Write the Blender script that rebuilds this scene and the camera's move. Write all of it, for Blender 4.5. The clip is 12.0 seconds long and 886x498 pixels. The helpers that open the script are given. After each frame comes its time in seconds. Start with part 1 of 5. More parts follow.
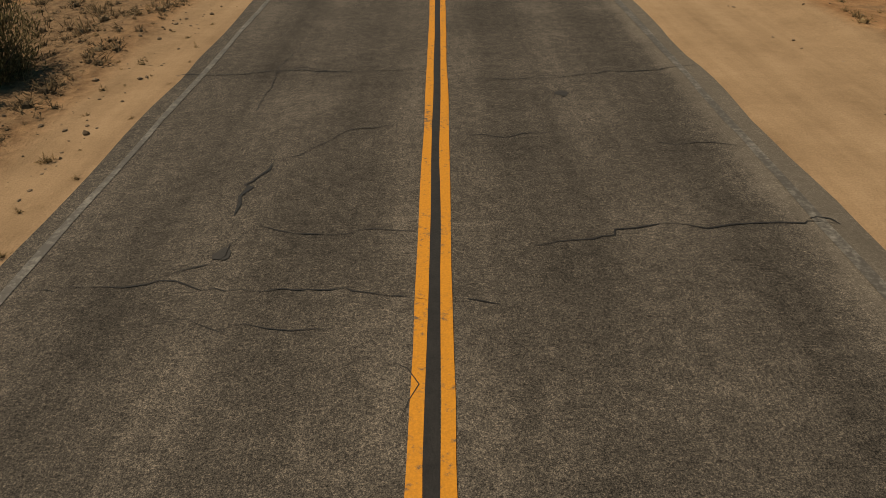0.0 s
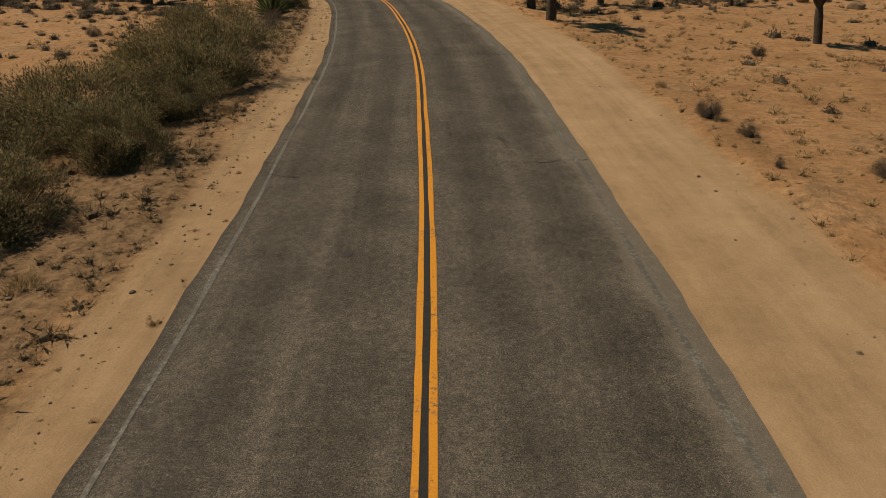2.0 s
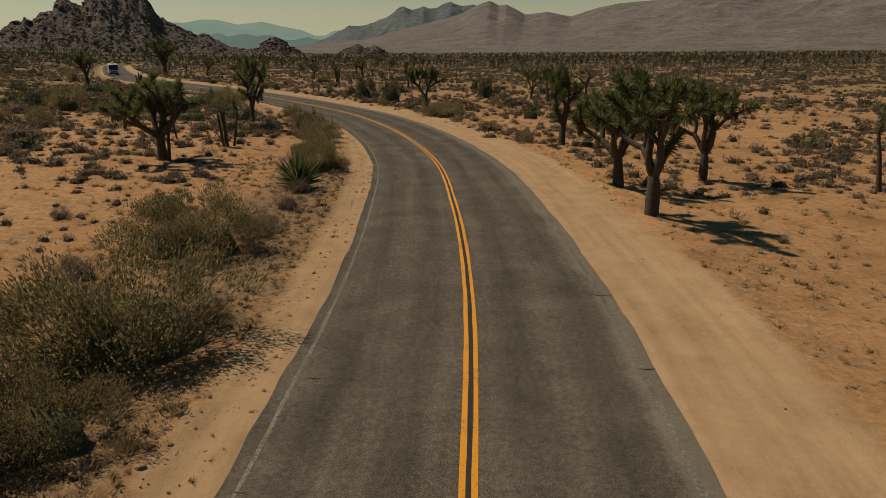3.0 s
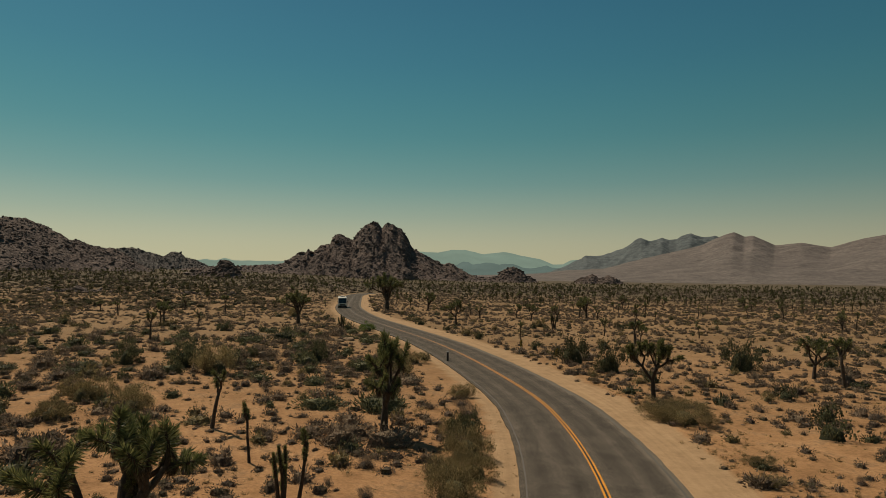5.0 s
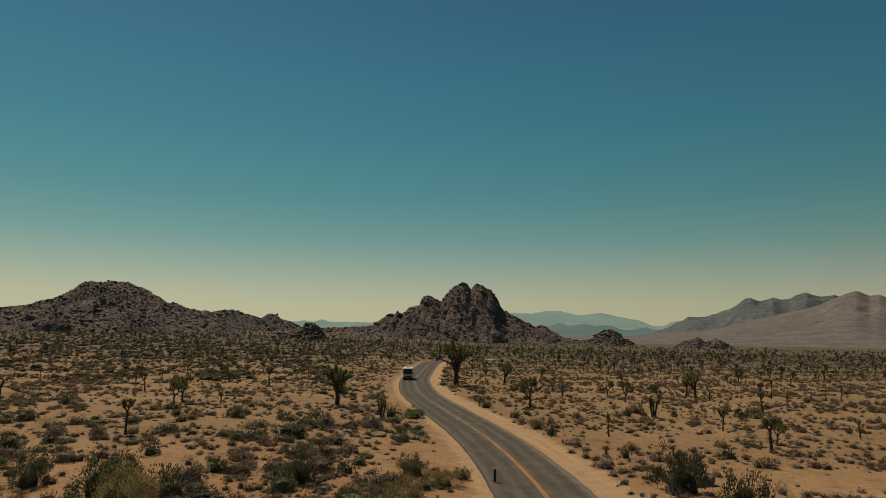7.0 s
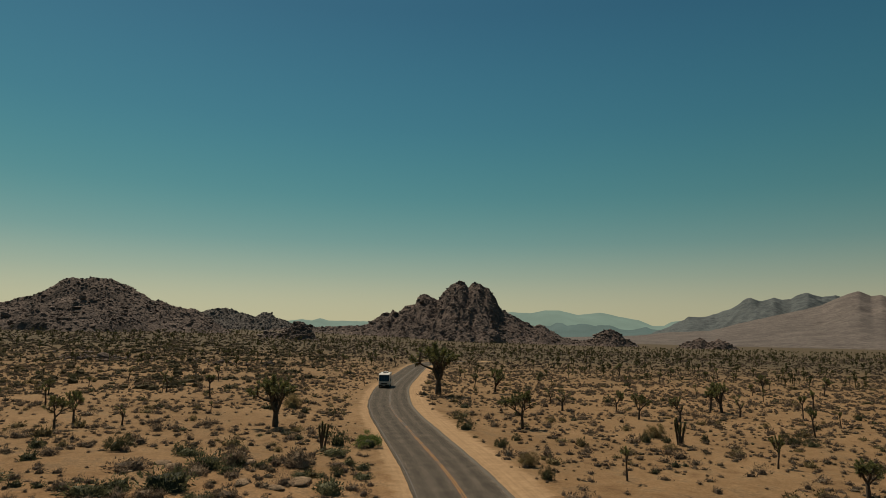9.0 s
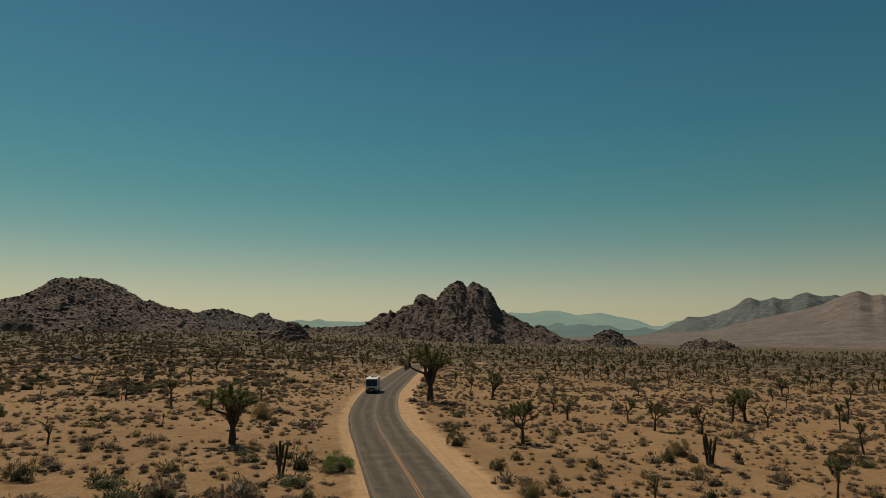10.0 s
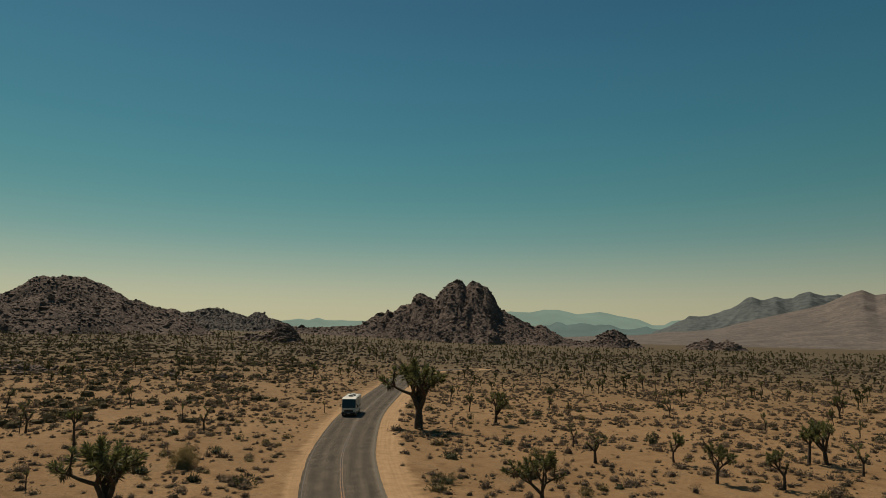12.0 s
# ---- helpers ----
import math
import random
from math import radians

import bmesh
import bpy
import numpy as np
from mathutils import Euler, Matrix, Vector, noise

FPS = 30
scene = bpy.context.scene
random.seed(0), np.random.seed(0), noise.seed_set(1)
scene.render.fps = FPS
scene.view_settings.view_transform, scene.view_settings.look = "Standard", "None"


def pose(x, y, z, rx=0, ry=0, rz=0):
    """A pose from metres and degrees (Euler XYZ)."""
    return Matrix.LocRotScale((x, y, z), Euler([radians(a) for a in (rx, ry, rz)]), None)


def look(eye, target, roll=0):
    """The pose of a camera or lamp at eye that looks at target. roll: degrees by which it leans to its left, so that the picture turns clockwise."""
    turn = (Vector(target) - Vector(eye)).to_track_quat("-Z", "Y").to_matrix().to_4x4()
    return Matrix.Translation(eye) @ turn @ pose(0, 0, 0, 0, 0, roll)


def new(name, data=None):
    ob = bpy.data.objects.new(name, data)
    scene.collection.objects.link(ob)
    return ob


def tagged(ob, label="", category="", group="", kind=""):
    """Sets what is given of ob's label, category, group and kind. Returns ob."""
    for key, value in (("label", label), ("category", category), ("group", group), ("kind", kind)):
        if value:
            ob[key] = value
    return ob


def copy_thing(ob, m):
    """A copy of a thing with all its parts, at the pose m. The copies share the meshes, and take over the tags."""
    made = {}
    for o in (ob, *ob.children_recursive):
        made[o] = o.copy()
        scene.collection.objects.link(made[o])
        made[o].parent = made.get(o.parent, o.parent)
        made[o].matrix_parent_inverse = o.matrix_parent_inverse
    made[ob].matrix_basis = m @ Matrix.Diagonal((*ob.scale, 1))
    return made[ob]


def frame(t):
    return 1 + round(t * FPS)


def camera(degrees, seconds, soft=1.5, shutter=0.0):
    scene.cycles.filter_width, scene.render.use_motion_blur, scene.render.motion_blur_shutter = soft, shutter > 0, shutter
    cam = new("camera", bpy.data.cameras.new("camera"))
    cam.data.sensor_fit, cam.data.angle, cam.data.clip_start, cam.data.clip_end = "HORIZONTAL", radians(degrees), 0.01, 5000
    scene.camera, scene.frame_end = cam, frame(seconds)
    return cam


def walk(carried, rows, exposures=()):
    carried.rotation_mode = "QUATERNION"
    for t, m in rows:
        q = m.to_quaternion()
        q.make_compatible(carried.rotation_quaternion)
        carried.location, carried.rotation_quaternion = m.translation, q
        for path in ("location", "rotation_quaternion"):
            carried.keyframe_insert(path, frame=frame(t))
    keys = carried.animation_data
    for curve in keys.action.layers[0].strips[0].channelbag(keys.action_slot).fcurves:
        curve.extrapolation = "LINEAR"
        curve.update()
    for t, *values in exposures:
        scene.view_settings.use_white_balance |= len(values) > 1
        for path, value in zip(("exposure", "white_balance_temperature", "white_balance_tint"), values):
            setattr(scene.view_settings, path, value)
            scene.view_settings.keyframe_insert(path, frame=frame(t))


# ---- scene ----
cam = camera(68.4, 12.0, 0.85)
PATH = [
    (0, (0.150, -0.000, 3.279), (0.1261, 1.6575, 2.1601), -1.93),
    (0.3, (0.150, 1.730, 3.357), (0.1269, 3.3865, 2.2357), -2.14),
    (0.6, (0.177, 3.976, 3.580), (0.1588, 5.6486, 2.4828), -2.16),
    (0.9, (0.188, 6.261, 3.824), (0.1712, 7.9367, 2.7329), -2.28),
    (1.2, (0.243, 9.186, 4.183), (0.2222, 10.8783, 3.1174), -2.74),
    (1.5, (0.310, 11.922, 4.635), (0.2792, 13.6475, 3.6233), -2.35),
    (1.8, (0.382, 14.725, 5.080), (0.3394, 16.4786, 4.1189), -1.99),
    (2.1, (0.304, 17.831, 5.478), (0.2750, 19.6279, 4.6006), -1.50),
    (2.4, (0.239, 20.950, 5.891), (0.2222, 22.7885, 5.1048), -0.79),
    (2.5, (0.208, 21.985, 6.028), (0.1816, 23.8369, 5.2738), -0.58),
    (2.8, (0.073, 25.068, 6.432), (-0.0459, 26.9555, 5.7802), -0.51),
    (3, (-0.013, 27.102, 6.709), (-0.2083, 29.0040, 6.1232), -0.48),
    (3.2, (-0.073, 29.108, 7.002), (-0.3401, 31.0191, 6.4777), -0.33),
    (4.8, (-1.474, 46.325, 9.444), (-2.2768, 48.1564, 9.4500), 0.41),
    (5, (-1.849, 48.812, 9.813), (-2.7223, 50.6089, 9.8975), 0.44),
    (5.5, (-2.905, 54.071, 10.550), (-3.9096, 55.7838, 10.7881), 0.57),
    (6, (-4.089, 59.270, 11.114), (-5.1929, 60.9165, 11.3796), 0.63),
    (6.5, (-5.667, 64.768, 11.437), (-6.7812, 66.4069, 11.7027), 0.64),
    (7, (-7.620, 70.233, 11.570), (-8.7334, 71.8730, 11.8378), 0.64),
    (9, (-16.980, 91.105, 12.135), (-18.0924, 92.7458, 12.4005), 0.82),
    (9.5, (-19.797, 96.644, 12.135), (-20.9088, 98.2849, 12.4013), 0.74),
    (10, (-22.717, 101.987, 12.198), (-23.8266, 103.6295, 12.4649), 0.70),
    (10.5, (-25.521, 106.996, 12.307), (-26.6309, 108.6387, 12.5722), 0.68),
    (11, (-28.715, 112.466, 12.838), (-29.8250, 114.1086, 13.1037), 0.65),
    (11.5, (-31.983, 117.619, 13.594), (-33.0924, 119.2619, 13.8583), 0.71),
    (12, (-34.957, 122.292, 14.312), (-36.0662, 123.9350, 14.5753), 0.77),
]
walk(cam, [(t, look(eye, target, roll)) for t, eye, target, roll in PATH])

# ---- light ----
SUN = Vector((-2.7, 1.1, 4.1)).normalized()
world = bpy.data.worlds.new("desert_sky")
scene.world = world
world.use_nodes = True
wn, wl = world.node_tree.nodes, world.node_tree.links
back = wn["Background"]
sky = wn.new("ShaderNodeTexSky")
sky.sky_type, sky.sun_disc = "NISHITA", False
sky.sun_elevation = math.asin(SUN.z)
sky.sun_rotation = math.atan2(SUN.x, SUN.y)
sky.dust_density, sky.ozone_density, sky.altitude = 2.0, 2.0, 1200
sky_dim = wn.new("ShaderNodeMix")
sky_dim.data_type, sky_dim.blend_type = "RGBA", "MULTIPLY"
sky_dim.inputs[0].default_value = 1.0
sky_dim.inputs[7].default_value = (0.030, 0.046, 0.040, 1)
wl.new(sky.outputs[0], sky_dim.inputs[6])
coord = wn.new("ShaderNodeTexCoord")
axes = wn.new("ShaderNodeSeparateXYZ")
wl.new(coord.outputs["Generated"], axes.inputs[0])
grade = wn.new("ShaderNodeValToRGB")
stops = [(0.0, (0.56, 0.48, 0.29)), (0.05, (0.515, 0.468, 0.295)), (0.09, (0.355, 0.402, 0.288)), (0.14, (0.17, 0.315, 0.275)),
         (0.21, (0.077, 0.25, 0.252)), (0.31, (0.047, 0.195, 0.253)), (0.46, (0.032, 0.135, 0.222)), (1.0, (0.021, 0.07, 0.15))]
grade.color_ramp.interpolation = "B_SPLINE"
while len(grade.color_ramp.elements) < len(stops):
    grade.color_ramp.elements.new(0.5)
for e, (p, c) in zip(grade.color_ramp.elements, stops):
    e.position, e.color = p, (*c, 1)
wl.new(axes.outputs["Z"], grade.inputs[0])
blend = wn.new("ShaderNodeMix")
blend.data_type = "RGBA"
blend.inputs[0].default_value = 0.8
wl.new(sky_dim.outputs[2], blend.inputs[6])
wl.new(grade.outputs[0], blend.inputs[7])
# the sky deepens away from the sun
aside = wn.new("ShaderNodeVectorMath")
aside.operation = "DOT_PRODUCT"
aside.inputs[1].default_value = (0.95, -0.3, 0.25)
wl.new(coord.outputs["Generated"], aside.inputs[0])
deepen = wn.new("ShaderNodeMapRange")
for i, value in enumerate((-0.95, 0.1, 1.05, 0.69)):
    deepen.inputs[i + 1].default_value = value
wl.new(aside.outputs["Value"], deepen.inputs[0])
shade_sky = wn.new("ShaderNodeVectorMath")
shade_sky.operation = "SCALE"
wl.new(blend.outputs[2], shade_sky.inputs[0])
wl.new(deepen.outputs[0], shade_sky.inputs["Scale"])
wl.new(shade_sky.outputs[0], back.inputs[0])
back.inputs[1].default_value = 1.0

sun_data = bpy.data.lights.new("sun", "SUN")
sun_data.energy, sun_data.angle, sun_data.color = 4.4, radians(0.53), (1.0, 0.86, 0.66)
new("sun", sun_data).matrix_world = look(SUN * 100, (0, 0, 0))


# ---- materials ----
def nodes_of(name, rough=0.9, metal=0.0, spec=0.3):
    m = bpy.data.materials.new(name)
    m.use_nodes = True
    n, l = m.node_tree.nodes, m.node_tree.links
    b = n["Principled BSDF"]
    b.inputs["Roughness"].default_value, b.inputs["Metallic"].default_value = rough, metal
    b.inputs["Specular IOR Level"].default_value = spec
    return m, n, l, b


def noise_of(n, l, vector, scale, detail=4.0, rough=0.6):
    t = n.new("ShaderNodeTexNoise")
    t.inputs["Scale"].default_value, t.inputs["Detail"].default_value = scale, detail
    t.inputs["Roughness"].default_value = rough
    if vector is not None:
        l.new(vector, t.inputs["Vector"])
    return t.outputs["Fac"]


def ramp_of(n, l, fac, colours):
    r = n.new("ShaderNodeValToRGB")
    while len(r.color_ramp.elements) < len(colours):
        r.color_ramp.elements.new(0.5)
    for e, (p, c) in zip(r.color_ramp.elements, colours):
        e.position, e.color = p, (*c, 1) if len(c) == 3 else c
    l.new(fac, r.inputs[0])
    return r.outputs[0]


def mix_of(n, l, fac, a, b, kind="MIX"):
    x = n.new("ShaderNodeMix")
    x.data_type, x.blend_type = "RGBA", kind
    for v, s in ((fac, x.inputs[0]), (a, x.inputs[6]), (b, x.inputs[7])):
        if isinstance(v, (int, float)):
            s.default_value = v
        elif isinstance(v, tuple):
            s.default_value = (*v, 1)
        else:
            l.new(v, s)
    return x.outputs[2]


def maths(n, l, kind, a, b=0.0):
    x = n.new("ShaderNodeMath")
    x.operation = kind
    for v, s in ((a, x.inputs[0]), (b, x.inputs[1])):
        if isinstance(v, (int, float)):
            s.default_value = v
        else:
            l.new(v, s)
    return x.outputs[0]


def bump_of(n, l, b, height, strength, distance):
    x = n.new("ShaderNodeBump")
    x.inputs["Strength"].default_value, x.inputs["Distance"].default_value = strength, distance
    l.new(height, x.inputs["Height"])
    l.new(x.outputs[0], b.inputs["Normal"])


def plain(name, colours, scale=8.0, rough=0.85, metal=0.0, spec=0.3, bump=0.3, size=0.02, vary=0.0, fine=6.0, place="Object"):
    """A surface with grain at two scales; vary lightens or darkens each copy."""
    m, n, l, b = nodes_of(name, rough, metal, spec)
    v = n.new("ShaderNodeTexCoord").outputs[place]
    a, f = noise_of(n, l, v, scale), noise_of(n, l, v, scale * fine)
    s = maths(n, l, "ADD", maths(n, l, "MULTIPLY", a, 0.6), maths(n, l, "MULTIPLY", f, 0.4))
    steps = [(0.3 + 0.4 * i / (len(colours) - 1), c) for i, c in enumerate(colours)]
    col = ramp_of(n, l, s, steps)
    if vary:
        r = n.new("ShaderNodeObjectInfo").outputs["Random"]
        h = n.new("ShaderNodeHueSaturation")
        l.new(maths(n, l, "ADD", maths(n, l, "MULTIPLY", r, 2 * vary), 1 - vary), h.inputs["Value"])
        l.new(col, h.inputs["Color"])
        col = h.outputs[0]
    l.new(col, b.inputs["Base Color"])
    if bump:
        bump_of(n, l, b, f, bump, size)
    return m


def leafy(name, colours, rough=0.6, spread=0.25, spec=0.25, through_light=0.38, patch=0.0):
    """Small leaves and blades, each one a little different."""
    m, n, l, b = nodes_of(name, rough, 0.0, spec)
    g = n.new("ShaderNodeNewGeometry").outputs["Random Per Island"]
    if patch:
        near = noise_of(n, l, n.new("ShaderNodeNewGeometry").outputs["Position"], patch, 2)
        g = maths(n, l, "ADD", maths(n, l, "MULTIPLY", g, 0.4), maths(n, l, "SUBTRACT", maths(n, l, "MULTIPLY", near, 2.4), 0.9))
    col = ramp_of(n, l, g, [(i / (len(colours) - 1), c) for i, c in enumerate(colours)])
    r = n.new("ShaderNodeObjectInfo").outputs["Random"]
    h = n.new("ShaderNodeHueSaturation")
    l.new(maths(n, l, "ADD", maths(n, l, "MULTIPLY", r, 2 * spread), 1 - spread), h.inputs["Value"])
    l.new(col, h.inputs["Color"])
    p = n.new("ShaderNodeNewGeometry").outputs["Position"]
    mottle = ramp_of(n, l, noise_of(n, l, p, 9.0, 4, 0.75), [(0.36, (0.40, 0.39, 0.37)), (0.62, (1.4, 1.36, 1.3))])
    col = mix_of(n, l, 0.8, h.outputs[0], mottle, "MULTIPLY")
    l.new(col, b.inputs["Base Color"])
    thin, both = n.new("ShaderNodeBsdfTranslucent"), n.new("ShaderNodeMixShader")
    l.new(col, thin.inputs["Color"])
    both.inputs[0].default_value = through_light
    l.new(b.outputs[0], both.inputs[1])
    l.new(thin.outputs[0], both.inputs[2])
    l.new(both.outputs[0], n["Material Output"].inputs["Surface"])
    return m


def sand_material():
    m, n, l, b = nodes_of("desert_sand", 0.95, 0.0, 0.1)
    p = n.new("ShaderNodeNewGeometry").outputs["Position"]
    big, mid = noise_of(n, l, p, 0.05, 5), noise_of(n, l, p, 0.45, 6)
    fine, grit = noise_of(n, l, p, 5.0, 6, 0.7), noise_of(n, l, p, 38.0, 3, 0.7)
    c1 = ramp_of(n, l, mid, [(0.30, (0.262, 0.152, 0.075)), (0.5, (0.388, 0.231, 0.115)), (0.7, (0.478, 0.298, 0.157))])
    c2 = ramp_of(n, l, big, [(0.35, (0.86, 0.80, 0.74)), (0.65, (1.1, 1.04, 1.0))])
    c = mix_of(n, l, 1.0, c1, c2, "MULTIPLY")
    c = mix_of(n, l, 0.55, c, ramp_of(n, l, fine, [(0.35, (0.55, 0.50, 0.45)), (0.62, (1.12, 1.1, 1.06))]), "MULTIPLY")
    # fallen litter and dark grit
    spots = ramp_of(n, l, maths(n, l, "MULTIPLY", noise_of(n, l, p, 2.2, 8, 0.8), mid), [(0.26, (0, 0, 0)), (0.34, (1, 1, 1))])
    c = mix_of(n, l, maths(n, l, "MULTIPLY", spots, 0.5), c, (0.12, 0.0784, 0.0464))
    # the overgrown far plain, where single bushes can no longer be told apart
    reach = n.new("ShaderNodeVectorMath")
    reach.operation = "DISTANCE"
    reach.inputs[1].default_value = (4, 40, 0)
    l.new(p, reach.inputs[0])
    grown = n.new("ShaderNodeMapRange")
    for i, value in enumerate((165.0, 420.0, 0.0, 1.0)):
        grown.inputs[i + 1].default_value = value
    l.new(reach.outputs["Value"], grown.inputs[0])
    crust = n.new("ShaderNodeMapRange")
    for i, value in enumerate((45.0, 120.0, 0.0, 0.8)):
        crust.inputs[i + 1].default_value = value
    l.new(reach.outputs["Value"], crust.inputs[0])
    c = mix_of(n, l, crust.outputs[0], c, (0.57, 0.675, 0.75), "MULTIPLY")
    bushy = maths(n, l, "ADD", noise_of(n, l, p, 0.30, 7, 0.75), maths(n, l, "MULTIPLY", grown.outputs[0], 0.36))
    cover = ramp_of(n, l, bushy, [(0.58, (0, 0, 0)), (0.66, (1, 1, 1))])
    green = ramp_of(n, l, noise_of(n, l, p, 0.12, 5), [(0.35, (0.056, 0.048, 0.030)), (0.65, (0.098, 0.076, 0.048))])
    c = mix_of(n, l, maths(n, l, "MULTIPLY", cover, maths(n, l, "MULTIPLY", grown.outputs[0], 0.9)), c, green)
    # tyre-swept verge, and the brown littered bank on the other side of the road
    a, s = n.new("ShaderNodeAttribute"), n.new("ShaderNodeAttribute")
    a.attribute_name, s.attribute_name = "verge", "aside"
    axes_p, lane = n.new("ShaderNodeSeparateXYZ"), n.new("ShaderNodeCombineXYZ")
    l.new(p, axes_p.inputs[0])
    l.new(maths(n, l, "MULTIPLY", s.outputs["Fac"], 2.2), lane.inputs[0])
    l.new(maths(n, l, "MULTIPLY", axes_p.outputs["Y"], 0.09), lane.inputs[1])
    swept = maths(n, l, "ADD", maths(n, l, "MULTIPLY", noise_of(n, l, lane.outputs[0], 1.1, 5, 0.6), 0.5), maths(n, l, "MULTIPLY", noise_of(n, l, p, 0.8, 5, 0.65), 0.5))
    ver = ramp_of(n, l, maths(n, l, "ADD", maths(n, l, "MULTIPLY", swept, 0.8), maths(n, l, "MULTIPLY", fine, 0.2)), [(0.34, (0.225, 0.143, 0.076)), (0.5, (0.318, 0.206, 0.112)), (0.66, (0.400, 0.266, 0.150))])
    bank = ramp_of(n, l, maths(n, l, "ADD", maths(n, l, "MULTIPLY", maths(n, l, "ADD", s.outputs["Fac"], 8.6), 0.1), maths(n, l, "MULTIPLY", mid, 0.55)),
                   [(0.18, (0, 0, 0)), (0.26, (1, 1, 1)), (0.54, (1, 1, 1)), (0.68, (0, 0, 0))])
    litter = ramp_of(n, l, fine, [(0.36, (0.088, 0.056, 0.032)), (0.6, (0.24, 0.156, 0.084))])
    beyond = n.new("ShaderNodeMapRange")
    for i, value in enumerate((62.0, 86.0, 0.8, 0.0)):
        beyond.inputs[i + 1].default_value = value
    l.new(axes_p.outputs["Y"], beyond.inputs[0])
    c = mix_of(n, l, maths(n, l, "MULTIPLY", bank, beyond.outputs[0]), c, litter)
    edge = maths(n, l, "ADD", a.outputs["Fac"], maths(n, l, "MULTIPLY", maths(n, l, "SUBTRACT", mid, 0.5), 0.9))
    c = mix_of(n, l, ramp_of(n, l, edge, [(0.35, (0, 0, 0)), (0.7, (1, 1, 1))]), c, ver)
    c = mix_of(n, l, 0.3, c, ramp_of(n, l, grit, [(0.35, (0.6, 0.57, 0.55)), (0.6, (1.1, 1.1, 1.1))]), "MULTIPLY")
    l.new(c, b.inputs["Base Color"])
    bumpy = maths(n, l, "MULTIPLY", maths(n, l, "SUBTRACT", 1.25, a.outputs["Fac"]), fine)
    bump_of(n, l, b, maths(n, l, "ADD", bumpy, maths(n, l, "MULTIPLY", grit, 0.15)), 0.8, 0.12)
    return m


def asphalt_material():
    m, n, l, b = nodes_of("worn_asphalt", 0.95, 0.0, 0.08)
    uv = n.new("ShaderNodeUVMap").outputs[0]
    ax = n.new("ShaderNodeSeparateXYZ")
    l.new(uv, ax.inputs[0])
    long = n.new("ShaderNodeMapping")
    long.inputs["Scale"].default_value = (1.5, 0.07, 1)
    l.new(uv, long.inputs[0])
    streak = noise_of(n, l, long.outputs[0], 1.5, 6, 0.62)
    blotch, patch = noise_of(n, l, uv, 0.55, 7, 0.7), noise_of(n, l, uv, 8.0, 5, 0.75)
    grain, grit = noise_of(n, l, uv, 36.0, 5, 0.85), noise_of(n, l, uv, 95.0, 2, 0.9)
    # pale wheel tracks, two in each lane, and a dark oil band between
    w = maths(n, l, "COSINE", maths(n, l, "MULTIPLY", maths(n, l, "SUBTRACT", maths(n, l, "ABSOLUTE", ax.outputs["X"]), 0.35), 2 * math.pi / 1.55))
    t = maths(n, l, "ADD", maths(n, l, "MULTIPLY", w, 0.055), maths(n, l, "ADD", maths(n, l, "MULTIPLY", streak, 0.34), maths(n, l, "MULTIPLY", blotch, 0.56)))
    t = maths(n, l, "ADD", t, maths(n, l, "MULTIPLY", maths(n, l, "SUBTRACT", patch, 0.36), 0.75))
    c = ramp_of(n, l, t, [(0.36, (0.040, 0.0345, 0.0282)), (0.58, (0.076, 0.065, 0.0530)), (0.80, (0.136, 0.115, 0.092))])
    c = mix_of(n, l, 0.95, c, ramp_of(n, l, grain, [(0.34, (0.22, 0.21, 0.21)), (0.5, (0.95, 0.95, 0.95)), (0.66, (2.1, 2.0, 1.85))]), "MULTIPLY")
    c = mix_of(n, l, 0.85, c, ramp_of(n, l, grit, [(0.36, (0.25, 0.25, 0.25)), (0.5, (0.95, 0.95, 0.95)), (0.66, (2.3, 2.2, 2.1))]), "MULTIPLY")
    # dust and bleached binder along the edge beside the dirt track
    d = maths(n, l, "ADD", ax.outputs["X"], maths(n, l, "MULTIPLY", blotch, 0.6))
    dust = ramp_of(n, l, maths(n, l, "SUBTRACT", d, 3.15), [(0.36, (0, 0, 0)), (0.62, (1, 1, 1))])
    c = mix_of(n, l, maths(n, l, "MULTIPLY", dust, 0.36), c, (0.205, 0.168, 0.125))
    l.new(c, b.inputs["Base Color"])
    bump_of(n, l, b, grain, 0.4, 0.008)
    return m


